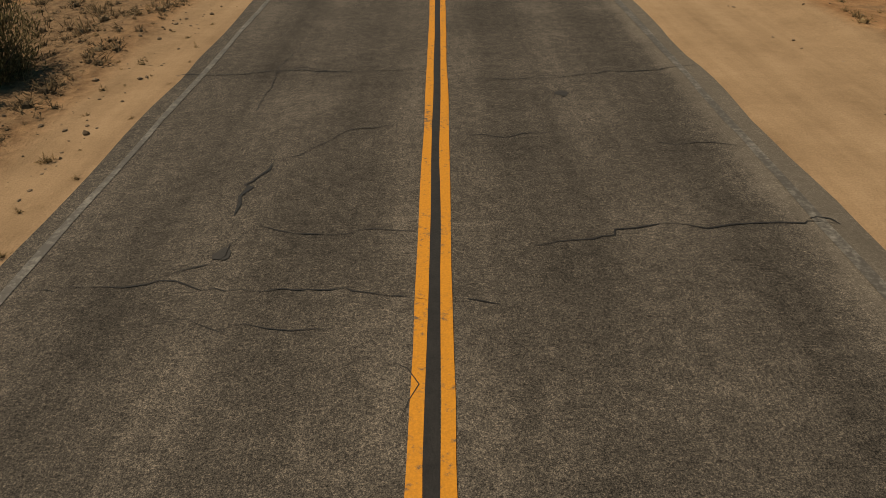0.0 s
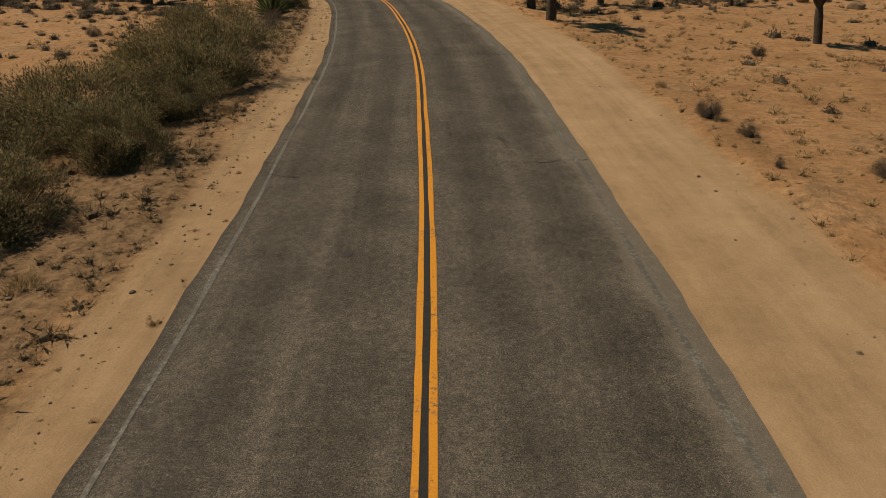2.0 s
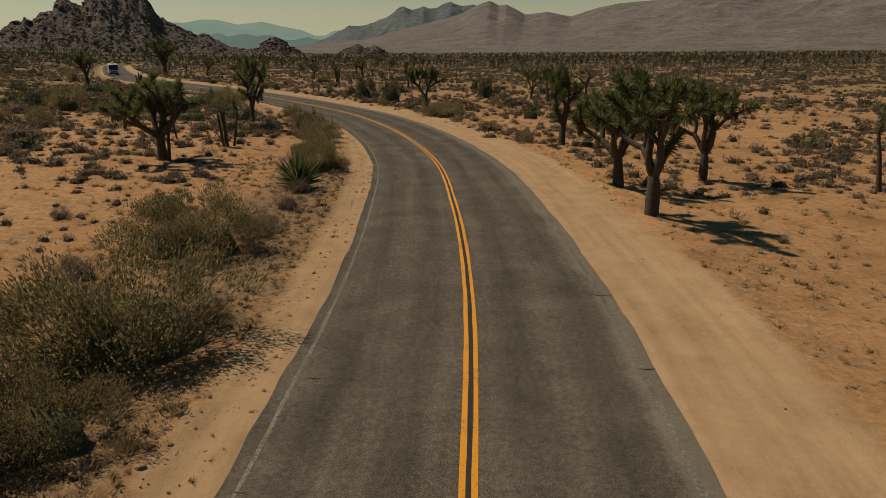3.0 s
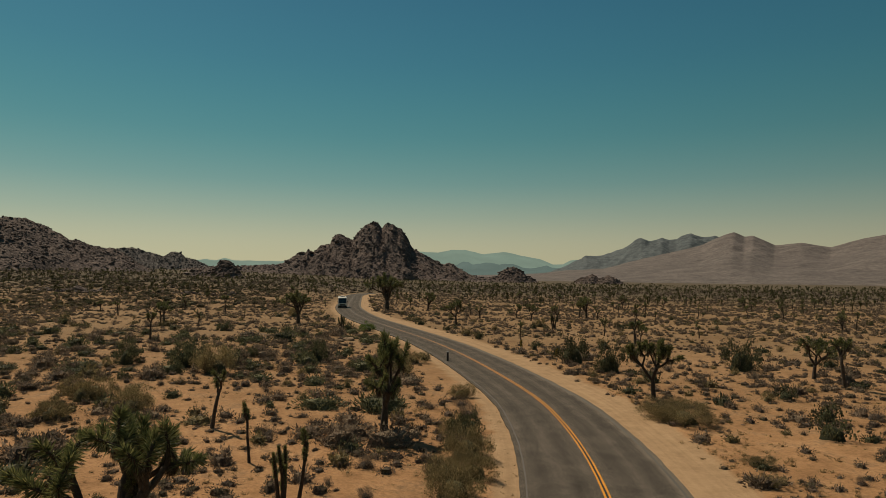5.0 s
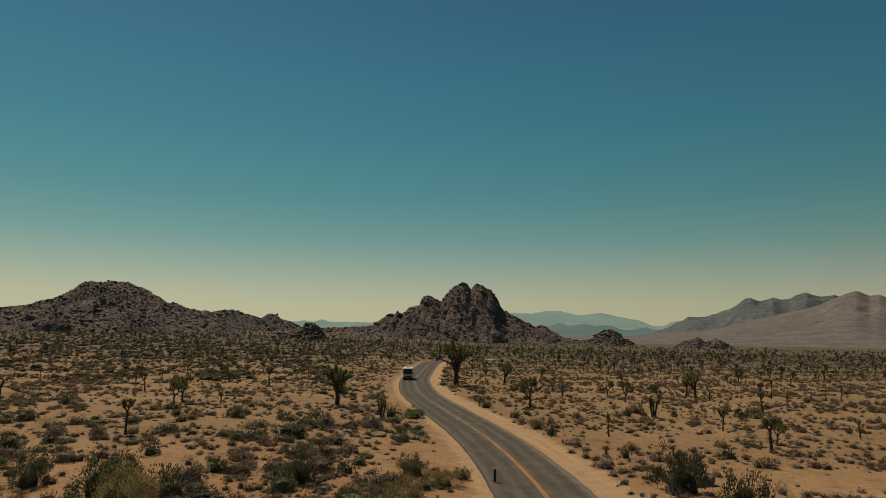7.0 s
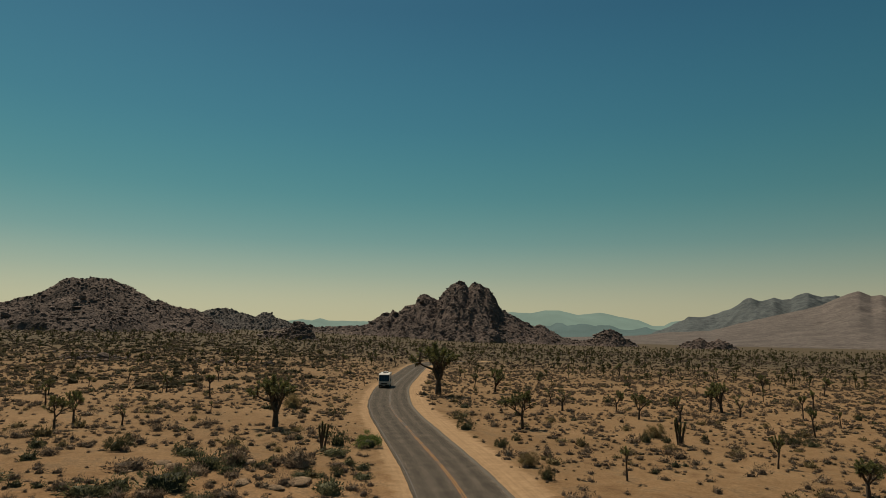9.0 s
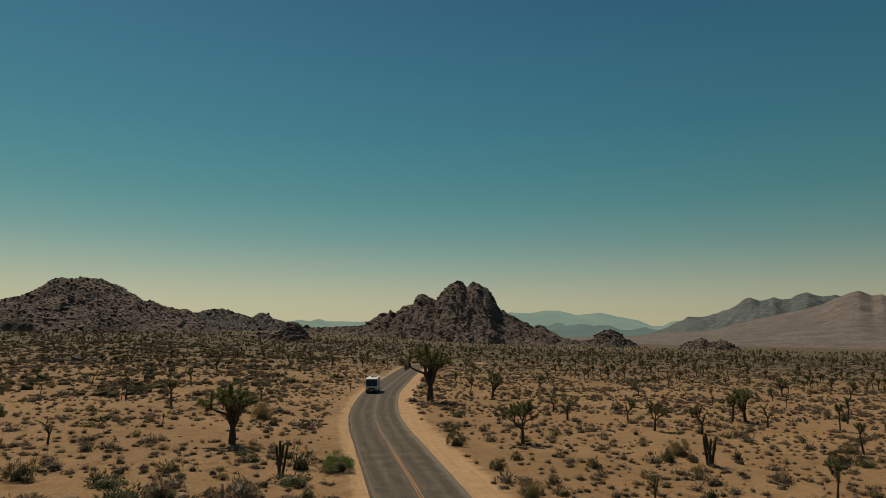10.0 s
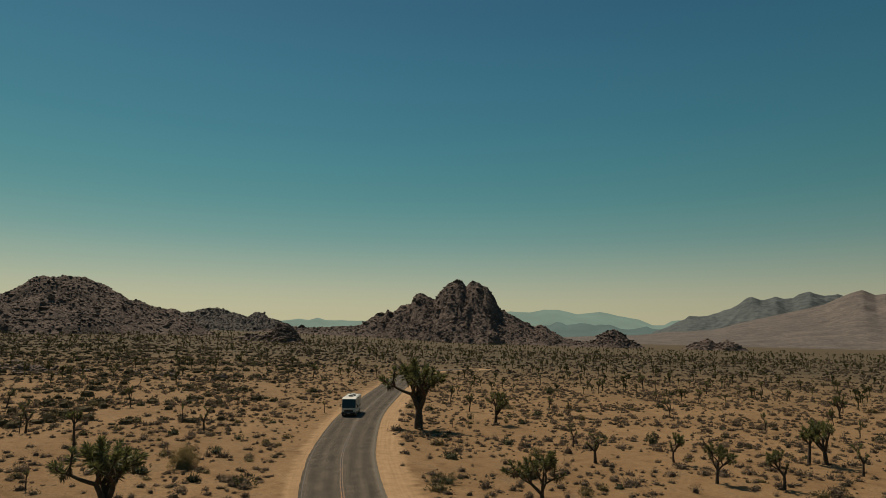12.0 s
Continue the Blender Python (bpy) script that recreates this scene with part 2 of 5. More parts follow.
def paint_material(name, colour, worn, gone=(1000, 2000), soft=0.07):
    """Chipped road paint; gone: the stretch of y over which the traffic has rubbed it away."""
    m, n, l, b = nodes_of(name, 0.7, 0.0, 0.3)
    p = n.new("ShaderNodeNewGeometry").outputs["Position"]
    chip = noise_of(n, l, p, 16.0, 6, 0.75)
    part_worn = noise_of(n, l, p, 1.1, 4)
    s = maths(n, l, "ADD", chip, maths(n, l, "MULTIPLY", part_worn, 0.5))
    place = n.new("ShaderNodeSeparateXYZ")
    l.new(p, place.inputs[0])
    rubbed = n.new("ShaderNodeMapRange")
    for i, value in enumerate((gone[0], gone[1], 0.0, 0.25)):
        rubbed.inputs[i + 1].default_value = value
    l.new(place.outputs["Y"], rubbed.inputs[0])
    s = maths(n, l, "SUBTRACT", s, rubbed.outputs[0])
    mask = ramp_of(n, l, s, [(worn - soft, (0, 0, 0)), (worn + soft, (1, 1, 1))])
    tone = mix_of(n, l, 0.5, colour, ramp_of(n, l, noise_of(n, l, p, 60, 3), [(0.3, (0.6, 0.6, 0.6)), (0.7, (1.15, 1.15, 1.15))]), "MULTIPLY")
    l.new(mix_of(n, l, mask, (0.076, 0.0646, 0.0517), tone), b.inputs["Base Color"])
    bump_of(n, l, b, chip, 0.3, 0.006)
    return m


def rock_material(name, dark, light, scale, relief=1.0):
    m, n, l, b = nodes_of(name, 0.92, 0.0, 0.15)
    p = n.new("ShaderNodeNewGeometry").outputs["Position"]
    a, f = noise_of(n, l, p, scale, 6, 0.65), noise_of(n, l, p, scale * 6, 5, 0.7)
    c = ramp_of(n, l, a, [(0.32, dark), (0.5, tuple(0.5 * (x + y) for x, y in zip(dark, light))), (0.7, light)])
    c = mix_of(n, l, 0.7, c, ramp_of(n, l, f, [(0.35, (0.45, 0.44, 0.43)), (0.62, (1.2, 1.18, 1.15))]), "MULTIPLY")
    l.new(c, b.inputs["Base Color"])
    bump_of(n, l, b, f, 0.8 * relief, 0.25 * relief / scale)
    return m


SAND, ASPHALT = sand_material(), asphalt_material()
YELLOW = paint_material("yellow_road_paint", (0.56, 0.222, 0.009), 0.63, (95, 190))
WHITE_LINE = paint_material("worn_white_road_paint", (0.25, 0.22, 0.18), 0.93, (58, 92), 0.22)
TAR = plain("dark_tar", [(0.0096, 0.008, 0.0072), (0.028, 0.024, 0.0208)], 9.0, 0.8)
STAIN = plain("oil_stain", [(0.0228, 0.0198, 0.0167), (0.0441, 0.0365, 0.0304)], 14.0, 0.8)
BARK = plain("joshua_bark", [(0.032, 0.0224, 0.0152), (0.068, 0.0496, 0.0344), (0.112, 0.084, 0.0592)], 5.0, 0.95, bump=0.8, size=0.05, vary=0.2)
BLADE = leafy("joshua_blades", [(0.055, 0.068, 0.026), (0.12, 0.135, 0.050), (0.26, 0.25, 0.095)], 0.5, 0.2, 0.4)
DEAD = leafy("dead_blades", [(0.07, 0.05, 0.032), (0.15, 0.115, 0.075), (0.24, 0.19, 0.13)], 0.9, 0.2)
TWIG = leafy("grey_twigs", [(0.06, 0.047, 0.036), (0.13, 0.105, 0.08), (0.22, 0.18, 0.14)], 0.95, 0.2)
OLIVE = leafy("olive_leaves", [(0.105, 0.084, 0.042), (0.21, 0.165, 0.080), (0.345, 0.275, 0.140)], 0.85, 0.22)
GREEN = leafy("dark_green_leaves", [(0.040, 0.044, 0.024), (0.078, 0.080, 0.042), (0.14, 0.135, 0.068)], 0.75, 0.25)
FRESH = leafy("fresh_green_leaves", [(0.060, 0.090, 0.026), (0.115, 0.155, 0.046), (0.19, 0.23, 0.075)], 0.6, 0.2)
DRY = leafy("dry_scrub", [(0.095, 0.070, 0.052), (0.19, 0.142, 0.102), (0.31, 0.235, 0.160)], 0.95, 0.25)
WEED = leafy("dry_weeds", [(0.12, 0.085, 0.050), (0.21, 0.150, 0.088), (0.31, 0.225, 0.13)], 0.95, 0.0)
CLOD = plain("earth_clods", [(0.09, 0.060, 0.035), (0.17, 0.115, 0.068), (0.24, 0.165, 0.10)], 12.0, 0.95)
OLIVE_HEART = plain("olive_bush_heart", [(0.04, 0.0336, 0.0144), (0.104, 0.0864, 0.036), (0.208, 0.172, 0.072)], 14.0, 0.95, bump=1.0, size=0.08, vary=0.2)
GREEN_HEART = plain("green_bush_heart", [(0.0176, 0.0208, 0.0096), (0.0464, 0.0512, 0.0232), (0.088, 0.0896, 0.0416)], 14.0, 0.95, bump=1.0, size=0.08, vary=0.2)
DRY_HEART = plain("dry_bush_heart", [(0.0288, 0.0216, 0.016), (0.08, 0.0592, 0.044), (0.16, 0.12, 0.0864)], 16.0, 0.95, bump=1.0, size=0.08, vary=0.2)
STRAW = leafy("straw_grass", [(0.20, 0.135, 0.064), (0.33, 0.228, 0.115), (0.45, 0.325, 0.17)], 0.9, 0.2, through_light=0.5)
SCRUB = leafy("low_scrub", [(0.088, 0.067, 0.051), (0.146, 0.110, 0.089), (0.106, 0.092, 0.056), (0.190, 0.143, 0.114), (0.134, 0.106, 0.074), (0.245, 0.180, 0.130)], 0.95, 0.0, 0.1, 0.42, 0.55)
BROWN_OLIVE = leafy("brown_olive_scrub", [(0.060, 0.052, 0.030), (0.100, 0.084, 0.048), (0.150, 0.122, 0.072)], 0.9, 0.0, 0.1, 0.3, 0.4)
# distant crowns, with the lightening of haze put into the leaf colour
FAR_GREEN = leafy("far_crowns", [(0.060, 0.060, 0.030), (0.10, 0.096, 0.048), (0.16, 0.145, 0.075)], 0.9, 0.0, 0.1)
GRANITE = rock_material("dark_granite", (0.058, 0.044, 0.040), (0.200, 0.150, 0.126), 0.07)
# granite of the low rear hill, its colour greyed to imitate haze
HAZED_GRANITE = rock_material("hazed_granite", (0.075, 0.066, 0.062), (0.17, 0.150, 0.135), 0.06)
BOULDER = rock_material("granite_boulders", (0.068, 0.051, 0.045), (0.25, 0.19, 0.158), 0.16)
PALE_ROCK = rock_material("pale_boulder", (0.208, 0.144, 0.088), (0.352, 0.248, 0.16), 0.8)
# both mountain rocks carry a painted haze: greyed and blued base colours
MOUNTAIN = rock_material("hazed_brown_mountain", (0.092, 0.078, 0.071), (0.166, 0.140, 0.125), 0.014, 0.5)
MOUNTAIN_DARK = rock_material("hazed_grey_mountain", (0.052, 0.066, 0.072), (0.145, 0.160, 0.160), 0.03)


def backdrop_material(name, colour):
    # aerial haze is painted in: the far hills glow in its colour
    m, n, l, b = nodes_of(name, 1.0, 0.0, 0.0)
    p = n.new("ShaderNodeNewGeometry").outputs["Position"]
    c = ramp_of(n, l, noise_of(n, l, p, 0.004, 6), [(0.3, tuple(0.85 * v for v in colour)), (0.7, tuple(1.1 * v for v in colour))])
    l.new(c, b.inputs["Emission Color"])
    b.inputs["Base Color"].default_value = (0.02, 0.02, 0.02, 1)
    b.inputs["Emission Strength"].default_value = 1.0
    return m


# ---- builders ----
def link_mesh(name, verts, faces, material, parent=None, label="", smooth=False, uvs=None):
    me = bpy.data.meshes.new(name)
    verts = np.asarray(verts, np.float32).reshape(-1, 3)
    if isinstance(faces, np.ndarray):
        k = faces.shape[1]
        me.vertices.add(len(verts))
        me.vertices.foreach_set("co", verts.ravel())
        me.loops.add(faces.size)
        me.loops.foreach_set("vertex_index", faces.astype(np.int32).ravel())
        me.polygons.add(len(faces))
        me.polygons.foreach_set("loop_start", np.arange(0, faces.size, k, dtype=np.int32))
        me.update(calc_edges=True)
    else:
        me.from_pydata(verts.tolist(), [], faces)
    if uvs is not None:
        lay = me.uv_layers.new(name="UVMap")
        index = np.empty(len(me.loops), np.int32)
        me.loops.foreach_get("vertex_index", index)
        lay.data.foreach_set("uv", np.asarray(uvs, np.float32)[index].ravel())
    me.polygons.foreach_set("use_smooth", np.full(len(me.polygons), smooth))
    me.materials.append(material)
    ob = new(name, me)
    if parent:
        ob.parent = parent
    if label:
        tagged(ob, label)
    return ob


def part(name, bm, material, parent, label="", smooth=False):
    me = bpy.data.meshes.new(name)
    bm.to_mesh(me)
    bm.free()
    me.materials.append(material)
    if smooth:
        me.polygons.foreach_set("use_smooth", np.ones(len(me.polygons), bool))
    ob = new(name, me)
    ob.parent = parent
    if label:
        tagged(ob, label)
    return ob


def thing(name, label, category, group="", kind=""):
    ob = new(name)
    ob.empty_display_size = 0.2
    return tagged(ob, label, category, group, kind)


def tube(points, radii, sides=7):
    """Rings along a line of points."""
    points = [Vector(p) for p in points]
    verts, faces = [], []
    for i, (p, r) in enumerate(zip(points, radii)):
        d = (points[min(i + 1, len(points) - 1)] - points[max(i - 1, 0)]).normalized()
        s = d.cross(Vector((0.31, 0.95, 0.05))).normalized()
        u = d.cross(s)
        for k in range(sides):
            a = 2 * math.pi * k / sides
            verts.append(p + r * (math.cos(a) * s + math.sin(a) * u))
    for i in range(len(points) - 1):
        for k in range(sides):
            a, b = i * sides + k, i * sides + (k + 1) % sides
            faces.append((a, b, b + sides, a + sides))
    n = len(verts)
    verts.append(points[-1] + (points[-1] - points[-2]).normalized() * radii[-1] * 0.5)
    for k in range(sides):
        faces.append((n - sides + k, n - sides + (k + 1) % sides, n))
    return verts, faces


def join_tubes(parts):
    verts, faces = [], []
    for v, f in parts:
        o = len(verts)
        verts += [tuple(x) for x in v]
        faces += [tuple(i + o for i in q) for q in f]
    return verts, faces


def blades(base, way, length, width, rng, droop=0.0):
    """Narrow pointed leaves as bent strips: base and way are arrays of points and unit directions."""
    n = len(base)
    side = np.cross(way, rng.normal(size=(n, 3)))
    side /= np.linalg.norm(side, axis=1, keepdims=True) + 1e-9
    length, width = np.reshape(length, (-1, 1)) * np.ones((n, 1)), np.reshape(width, (-1, 1)) * np.ones((n, 1))
    mid = base + way * length * 0.42
    tip = base + way * length + np.array([0, 0, -1.0]) * droop * length
    v = np.stack([base, mid + side * width * 0.5, tip, mid - side * width * 0.5], 1)
    return v.reshape(-1, 3), np.arange(4 * n).reshape(-1, 4)


def blade_mesh(name, base, way, length, width, rng, material, parent, droop=0.0, label=""):
    v, quads = blades(np.asarray(base), np.asarray(way), length, width, rng, droop)
    return link_mesh(name, v, quads, material, parent, label)


def unit(a):
    return a / (np.linalg.norm(a, axis=-1, keepdims=True) + 1e-9)


# ---- the lie of the land ----
def ground_z(x, y):
    """The plain: level by the first stretch of road, then a gentle fall across, and a climb to the hills."""
    x, y = np.asarray(x, float), np.asarray(y, float)
    u = 0.829 * x + 0.559 * y
    s = np.clip((y - 20) / 40, 0, 1)
    level = s * s * (3 - 2 * s) * (0.55 - 0.956 * np.tanh((u - 20) / 25))
    # the fans of the hills climb from the middle of the plain, most of all below the broad hill
    away, bearing = np.hypot(x + 20, y - 95), np.degrees(np.arctan2(-(x + 20), y - 95))
    share = np.interp(bearing, [-10, 5, 20, 36, 48, 58, 95, 120], [0, 0.02, 0.1, 0.4, 0.7, 1.0, 1.0, 0.0])
    climb = np.clip(away - 150, 0, 700)
    return level + share * (np.hypot(climb, 30) - 30) * 0.029


ROAD_LINE = [(0.0, -60), (0.0, -20), (0.0, 0), (0.0, 15), (-0.1, 25), (-0.45, 34), (-1.05, 44), (-2.4, 55), (-4.55, 67),
             (-8.75, 80.5), (-14.2, 93), (-20.6, 104), (-34.5, 123), (-48.5, 139.5), (-68, 159.5), (-80.5, 172.3),
             (-92.5, 186), (-112, 211.5), (-129.7, 238.3), (-147.1, 265.7), (-165.8, 296.2), (-177.3, 324), (-178, 342), (-176, 354)]


def along_line(points, step):
    """A smooth line through the points, in even steps."""
    p = np.array([(2 * np.array(points[0]) - points[1]), *points, (2 * np.array(points[-1]) - points[-2])], float)
    out = []
    for i in range(1, len(p) - 2):
        n = max(2, int(np.linalg.norm(p[i + 1] - p[i]) / step * 2))
        t = np.linspace(0, 1, n, endpoint=False)[:, None]
        a, b, c, d = p[i - 1], p[i], p[i + 1], p[i + 2]
        out.append(0.5 * (2 * b + (c - a) * t + (2 * a - 5 * b + 4 * c - d) * t * t + (3 * b - a - 3 * c + d) * t ** 3))
    q = np.concatenate(out + [p[-2:-1]])
    s = np.r_[0, np.cumsum(np.linalg.norm(np.diff(q, axis=0), axis=1))]
    e = np.arange(0, s[-1], step)
    return np.stack([np.interp(e, s, q[:, 0]), np.interp(e, s, q[:, 1])], 1), e


LINE, ALONG = along_line(ROAD_LINE, 0.5)
WAY = unit(np.gradient(LINE, axis=0))
RIGHT = np.stack([WAY[:, 1], -WAY[:, 0]], 1)
LINE_Z = ground_z(LINE[:, 0], LINE[:, 1])
HALF = 3.89


def to_road(x, y):
    """Signed distance to the road's middle (right of it is positive) and the height of the road there."""
    x, y = np.ravel(x), np.ravel(y)
    near, height = np.full(len(x), 1e3), np.zeros(len(x))
    coarse = slice(None, None, 3)
    line, right, z = LINE[coarse], RIGHT[coarse], LINE_Z[coarse]
    for a in range(0, len(x), 4000):
        q = np.stack([x[a:a + 4000], y[a:a + 4000]], 1)
        d = ((q[:, None] - line[None]) ** 2).sum(-1)
        k = d.argmin(1)
        off = q - line[k]
        side = (off * right[k]).sum(1)
        side = np.where((k == 0) | (k == len(line) - 1), np.copysign(np.sqrt(d[np.arange(len(q)), k]), side), side)
        near[a:a + 4000] = np.where(np.sqrt(d[np.arange(len(q)), k]) > 60, 1e3, side)
        height[a:a + 4000] = z[k]
    return near, height


def land(x, y, rough=True):
    """Height of the finished ground, its verge mask and the distance from the road."""
    shape = np.shape(x)
    x, y = np.ravel(np.asarray(x, float)), np.ravel(np.asarray(y, float))
    d, rz = to_road(x, y)
    a = np.abs(d)
    z = ground_z(x, y)
    if rough:
        wave = 0.10 * np.sin(x * 0.31 + 1.7 * np.sin(y * 0.17)) * np.sin(y * 0.27 + 1.3 * np.sin(x * 0.13)) + 0.05 * np.sin(x * 1.3 + y * 0.9 + 2 * np.sin(y * 0.45)) + 0.03 * np.sin(2.9 * x - 1.7 * y) * np.sin(2.3 * y + x)
        z = z + wave * np.clip((a - 6) / 5, 0, 1)
    w = np.clip((a - 6.0) / 7.0, 0, 1)
    w = w * w * (3 - 2 * w)
    z = (rz - 0.03) * (1 - w) + z * w
    left = d < 0
    bank = np.where(left, 6.0 + 0.5 * np.sin(y * 0.3), 7.3 + 0.4 * np.sin(y * 0.23 + 1))
    z += 0.16 * np.exp(-((a - bank) / 0.7) ** 2) * (0.7 + 0.3 * np.sin(y * 1.1 + x))
    z -= 0.12 * np.clip((HALF - 0.25 - a) / 0.2, 0, 1)
    reach = np.where(left, 5.0, 6.9)
    verge = np.clip((reach + 0.8 - a) / 1.2, 0, 1)
    return z.reshape(shape), verge.reshape(shape), d.reshape(shape)


def on_land(x, y):
    return float(land(np.array([x]), np.array([y]))[0][0])


# ---- ground and road ----
def spaced(*runs):
    out = []
    for a, b, s in runs:
        out += list(np.arange(a, b, s))
    return np.array(out)


far = np.geomspace(1, 70, 22)
gx = np.concatenate([-240 - far[::-1] * 65, spaced((-240, -140, 3.0), (-140, -16, 1.3), (-16, 16, 0.5), (16, 60, 1.3)), 60 + far * 66])
gy = np.concatenate([-60 - far[::-1] * 20, spaced((-60, -8, 2.0), (-8, 72, 0.5), (72, 230, 1.3), (230, 470, 2.5)), 470 + far * 64])
GX, GY = np.meshgrid(gx, gy)
GZ, VERGE, ASIDE = land(GX, GY)
ny, nx = GX.shape
cell = (np.arange(ny - 1)[:, None] * nx + np.arange(nx - 1)[None]).reshape(-1, 1)
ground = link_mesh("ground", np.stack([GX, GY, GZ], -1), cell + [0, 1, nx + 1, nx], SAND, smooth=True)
tagged(ground, "orange-tan desert sand with pale dusty verges", "ground", kind="structure")
layer = ground.data.attributes.new("verge", "FLOAT", "POINT")
layer.data.foreach_set("value", VERGE.astype(np.float32).ravel())
layer = ground.data.attributes.new("aside", "FLOAT", "POINT")
layer.data.foreach_set("value", ASIDE.astype(np.float32).ravel())

road = thing("road", "worn two-lane asphalt road with double yellow line", "road", kind="structure")


def ribbon(offset, half, lift, ragged, rng, thick=0.0, start=0.0, end=1e9, steps=2):
    """A strip that follows the road at an offset from its middle."""
    keep = (ALONG >= start) & (ALONG <= end)
    p, r, z, s = LINE[keep], RIGHT[keep], LINE_Z[keep], ALONG[keep]
    jit = lambda: np.convolve(rng.normal(0, ragged, len(p) + 6), np.ones(3) / 2, "same")[3:-3]
    lo, hi = offset - half + jit(), offset + half + jit()
    cols = [lo + (hi - lo) * k / steps for k in range(steps + 1)]
    rows, uv = [], []
    for c in cols:
        rows.append(np.c_[p + r * c[:, None], z + lift - 0.018 * np.abs(c) ** 1.0 * 0.5])
        uv.append(np.c_[c, s])
    if thick:
        rows = [rows[0] - [0, 0, thick]] + rows + [rows[-1] - [0, 0, thick]]
        uv = [uv[0]] + uv + [uv[-1]]
    v, t = np.stack(rows, 1), np.stack(uv, 1)
    n, m = v.shape[:2]
    q = (np.arange(n - 1)[:, None] * m + np.arange(m - 1)[None]).reshape(-1, 1) + [0, 1, m + 1, m]
    return v.reshape(-1, 3), q, t.reshape(-1, 2)


road_rng = np.random.default_rng(5)
v, q, t = ribbon(0, HALF, 0.05, 0.028, road_rng, 0.12, steps=16)
link_mesh("carriageway", v, q, ASPHALT, road, "grey-brown cracked asphalt", uvs=t)
for name, off, half, mat, rag, text in (("centre_line", -0.098, 0.051, YELLOW, 0.006, "solid yellow line"), ("centre_line", 0.106, 0.051, YELLOW, 0.006, "solid yellow line"),
                                        ("edge_line", -3.58, 0.042, WHITE_LINE, 0.012, "faded white line"), ("edge_line", 3.58, 0.06, WHITE_LINE, 0.014, "faded white line"),
                                        ("seam", 0.0, 0.05, TAR, 0.003, "dark seam between the yellow lines")):
    v, q, t = ribbon(off, half, 0.056 if name != "seam" else 0.0545, rag, road_rng, steps=1)
    link_mesh(name, v, q, mat, road, text, uvs=t)


def on_road(s, c):
    k = (s + 60.0) / 0.5
    i = int(min(max(k, 0), len(LINE) - 2))
    f = k - i
    p = (LINE[i] + RIGHT[i] * c) * (1 - f) + (LINE[i + 1] + RIGHT[i + 1] * c) * f
    return (*p, LINE_Z[i] * (1 - f) + LINE_Z[i + 1] * f + 0.0575 - 0.009 * abs(c))


def stain(s, c, size, seed):
    """A small dark oil spot on the asphalt."""
    rng = np.random.default_rng(seed)
    ring = [on_road(s + size * 1.3 * math.sin(a) * r, c + size * math.cos(a) * r) for a, r in zip(np.linspace(0, 2 * np.pi, 13)[:-1], rng.uniform(0.7, 1.2, 12))]
    link_mesh("oil_stain", ring, [tuple(range(12))], STAIN, road)


def crack(points, width, seed):
    """A jagged dark crack through points of (distance along the road, offset)."""
    rng = np.random.default_rng(seed)
    pts = np.array(points, float)
    n = max(4, int(sum(np.linalg.norm(np.diff(pts, axis=0), axis=1)) / 0.12))
    t = np.linspace(0, len(pts) - 1, n)
    line = np.stack([np.interp(t, np.arange(len(pts)), pts[:, k]) for k in (0, 1)], 1)
    line += np.cumsum(rng.normal(0, 0.034, line.shape), 0) * np.sin(np.linspace(0, np.pi, n))[:, None] + rng.normal(0, 0.020, line.shape)
    d = unit(np.gradient(line, axis=0))
    side = np.stack([-d[:, 1], d[:, 0]], 1)
    w = 0.62 * width * rng.uniform(0.25, 1.3, n) * np.clip(np.sin(np.linspace(0.08, np.pi - 0.08, n)) * 2.2, 0.15, 1)
    a, b = line + side * w[:, None], line - side * w[:, None]
    verts = [on_road(*p) for pair in zip(a, b) for p in pair]
    link_mesh("crack", verts, [(2 * i, 2 * i + 1, 2 * i + 3, 2 * i + 2) for i in range(n - 1)], TAR, road)


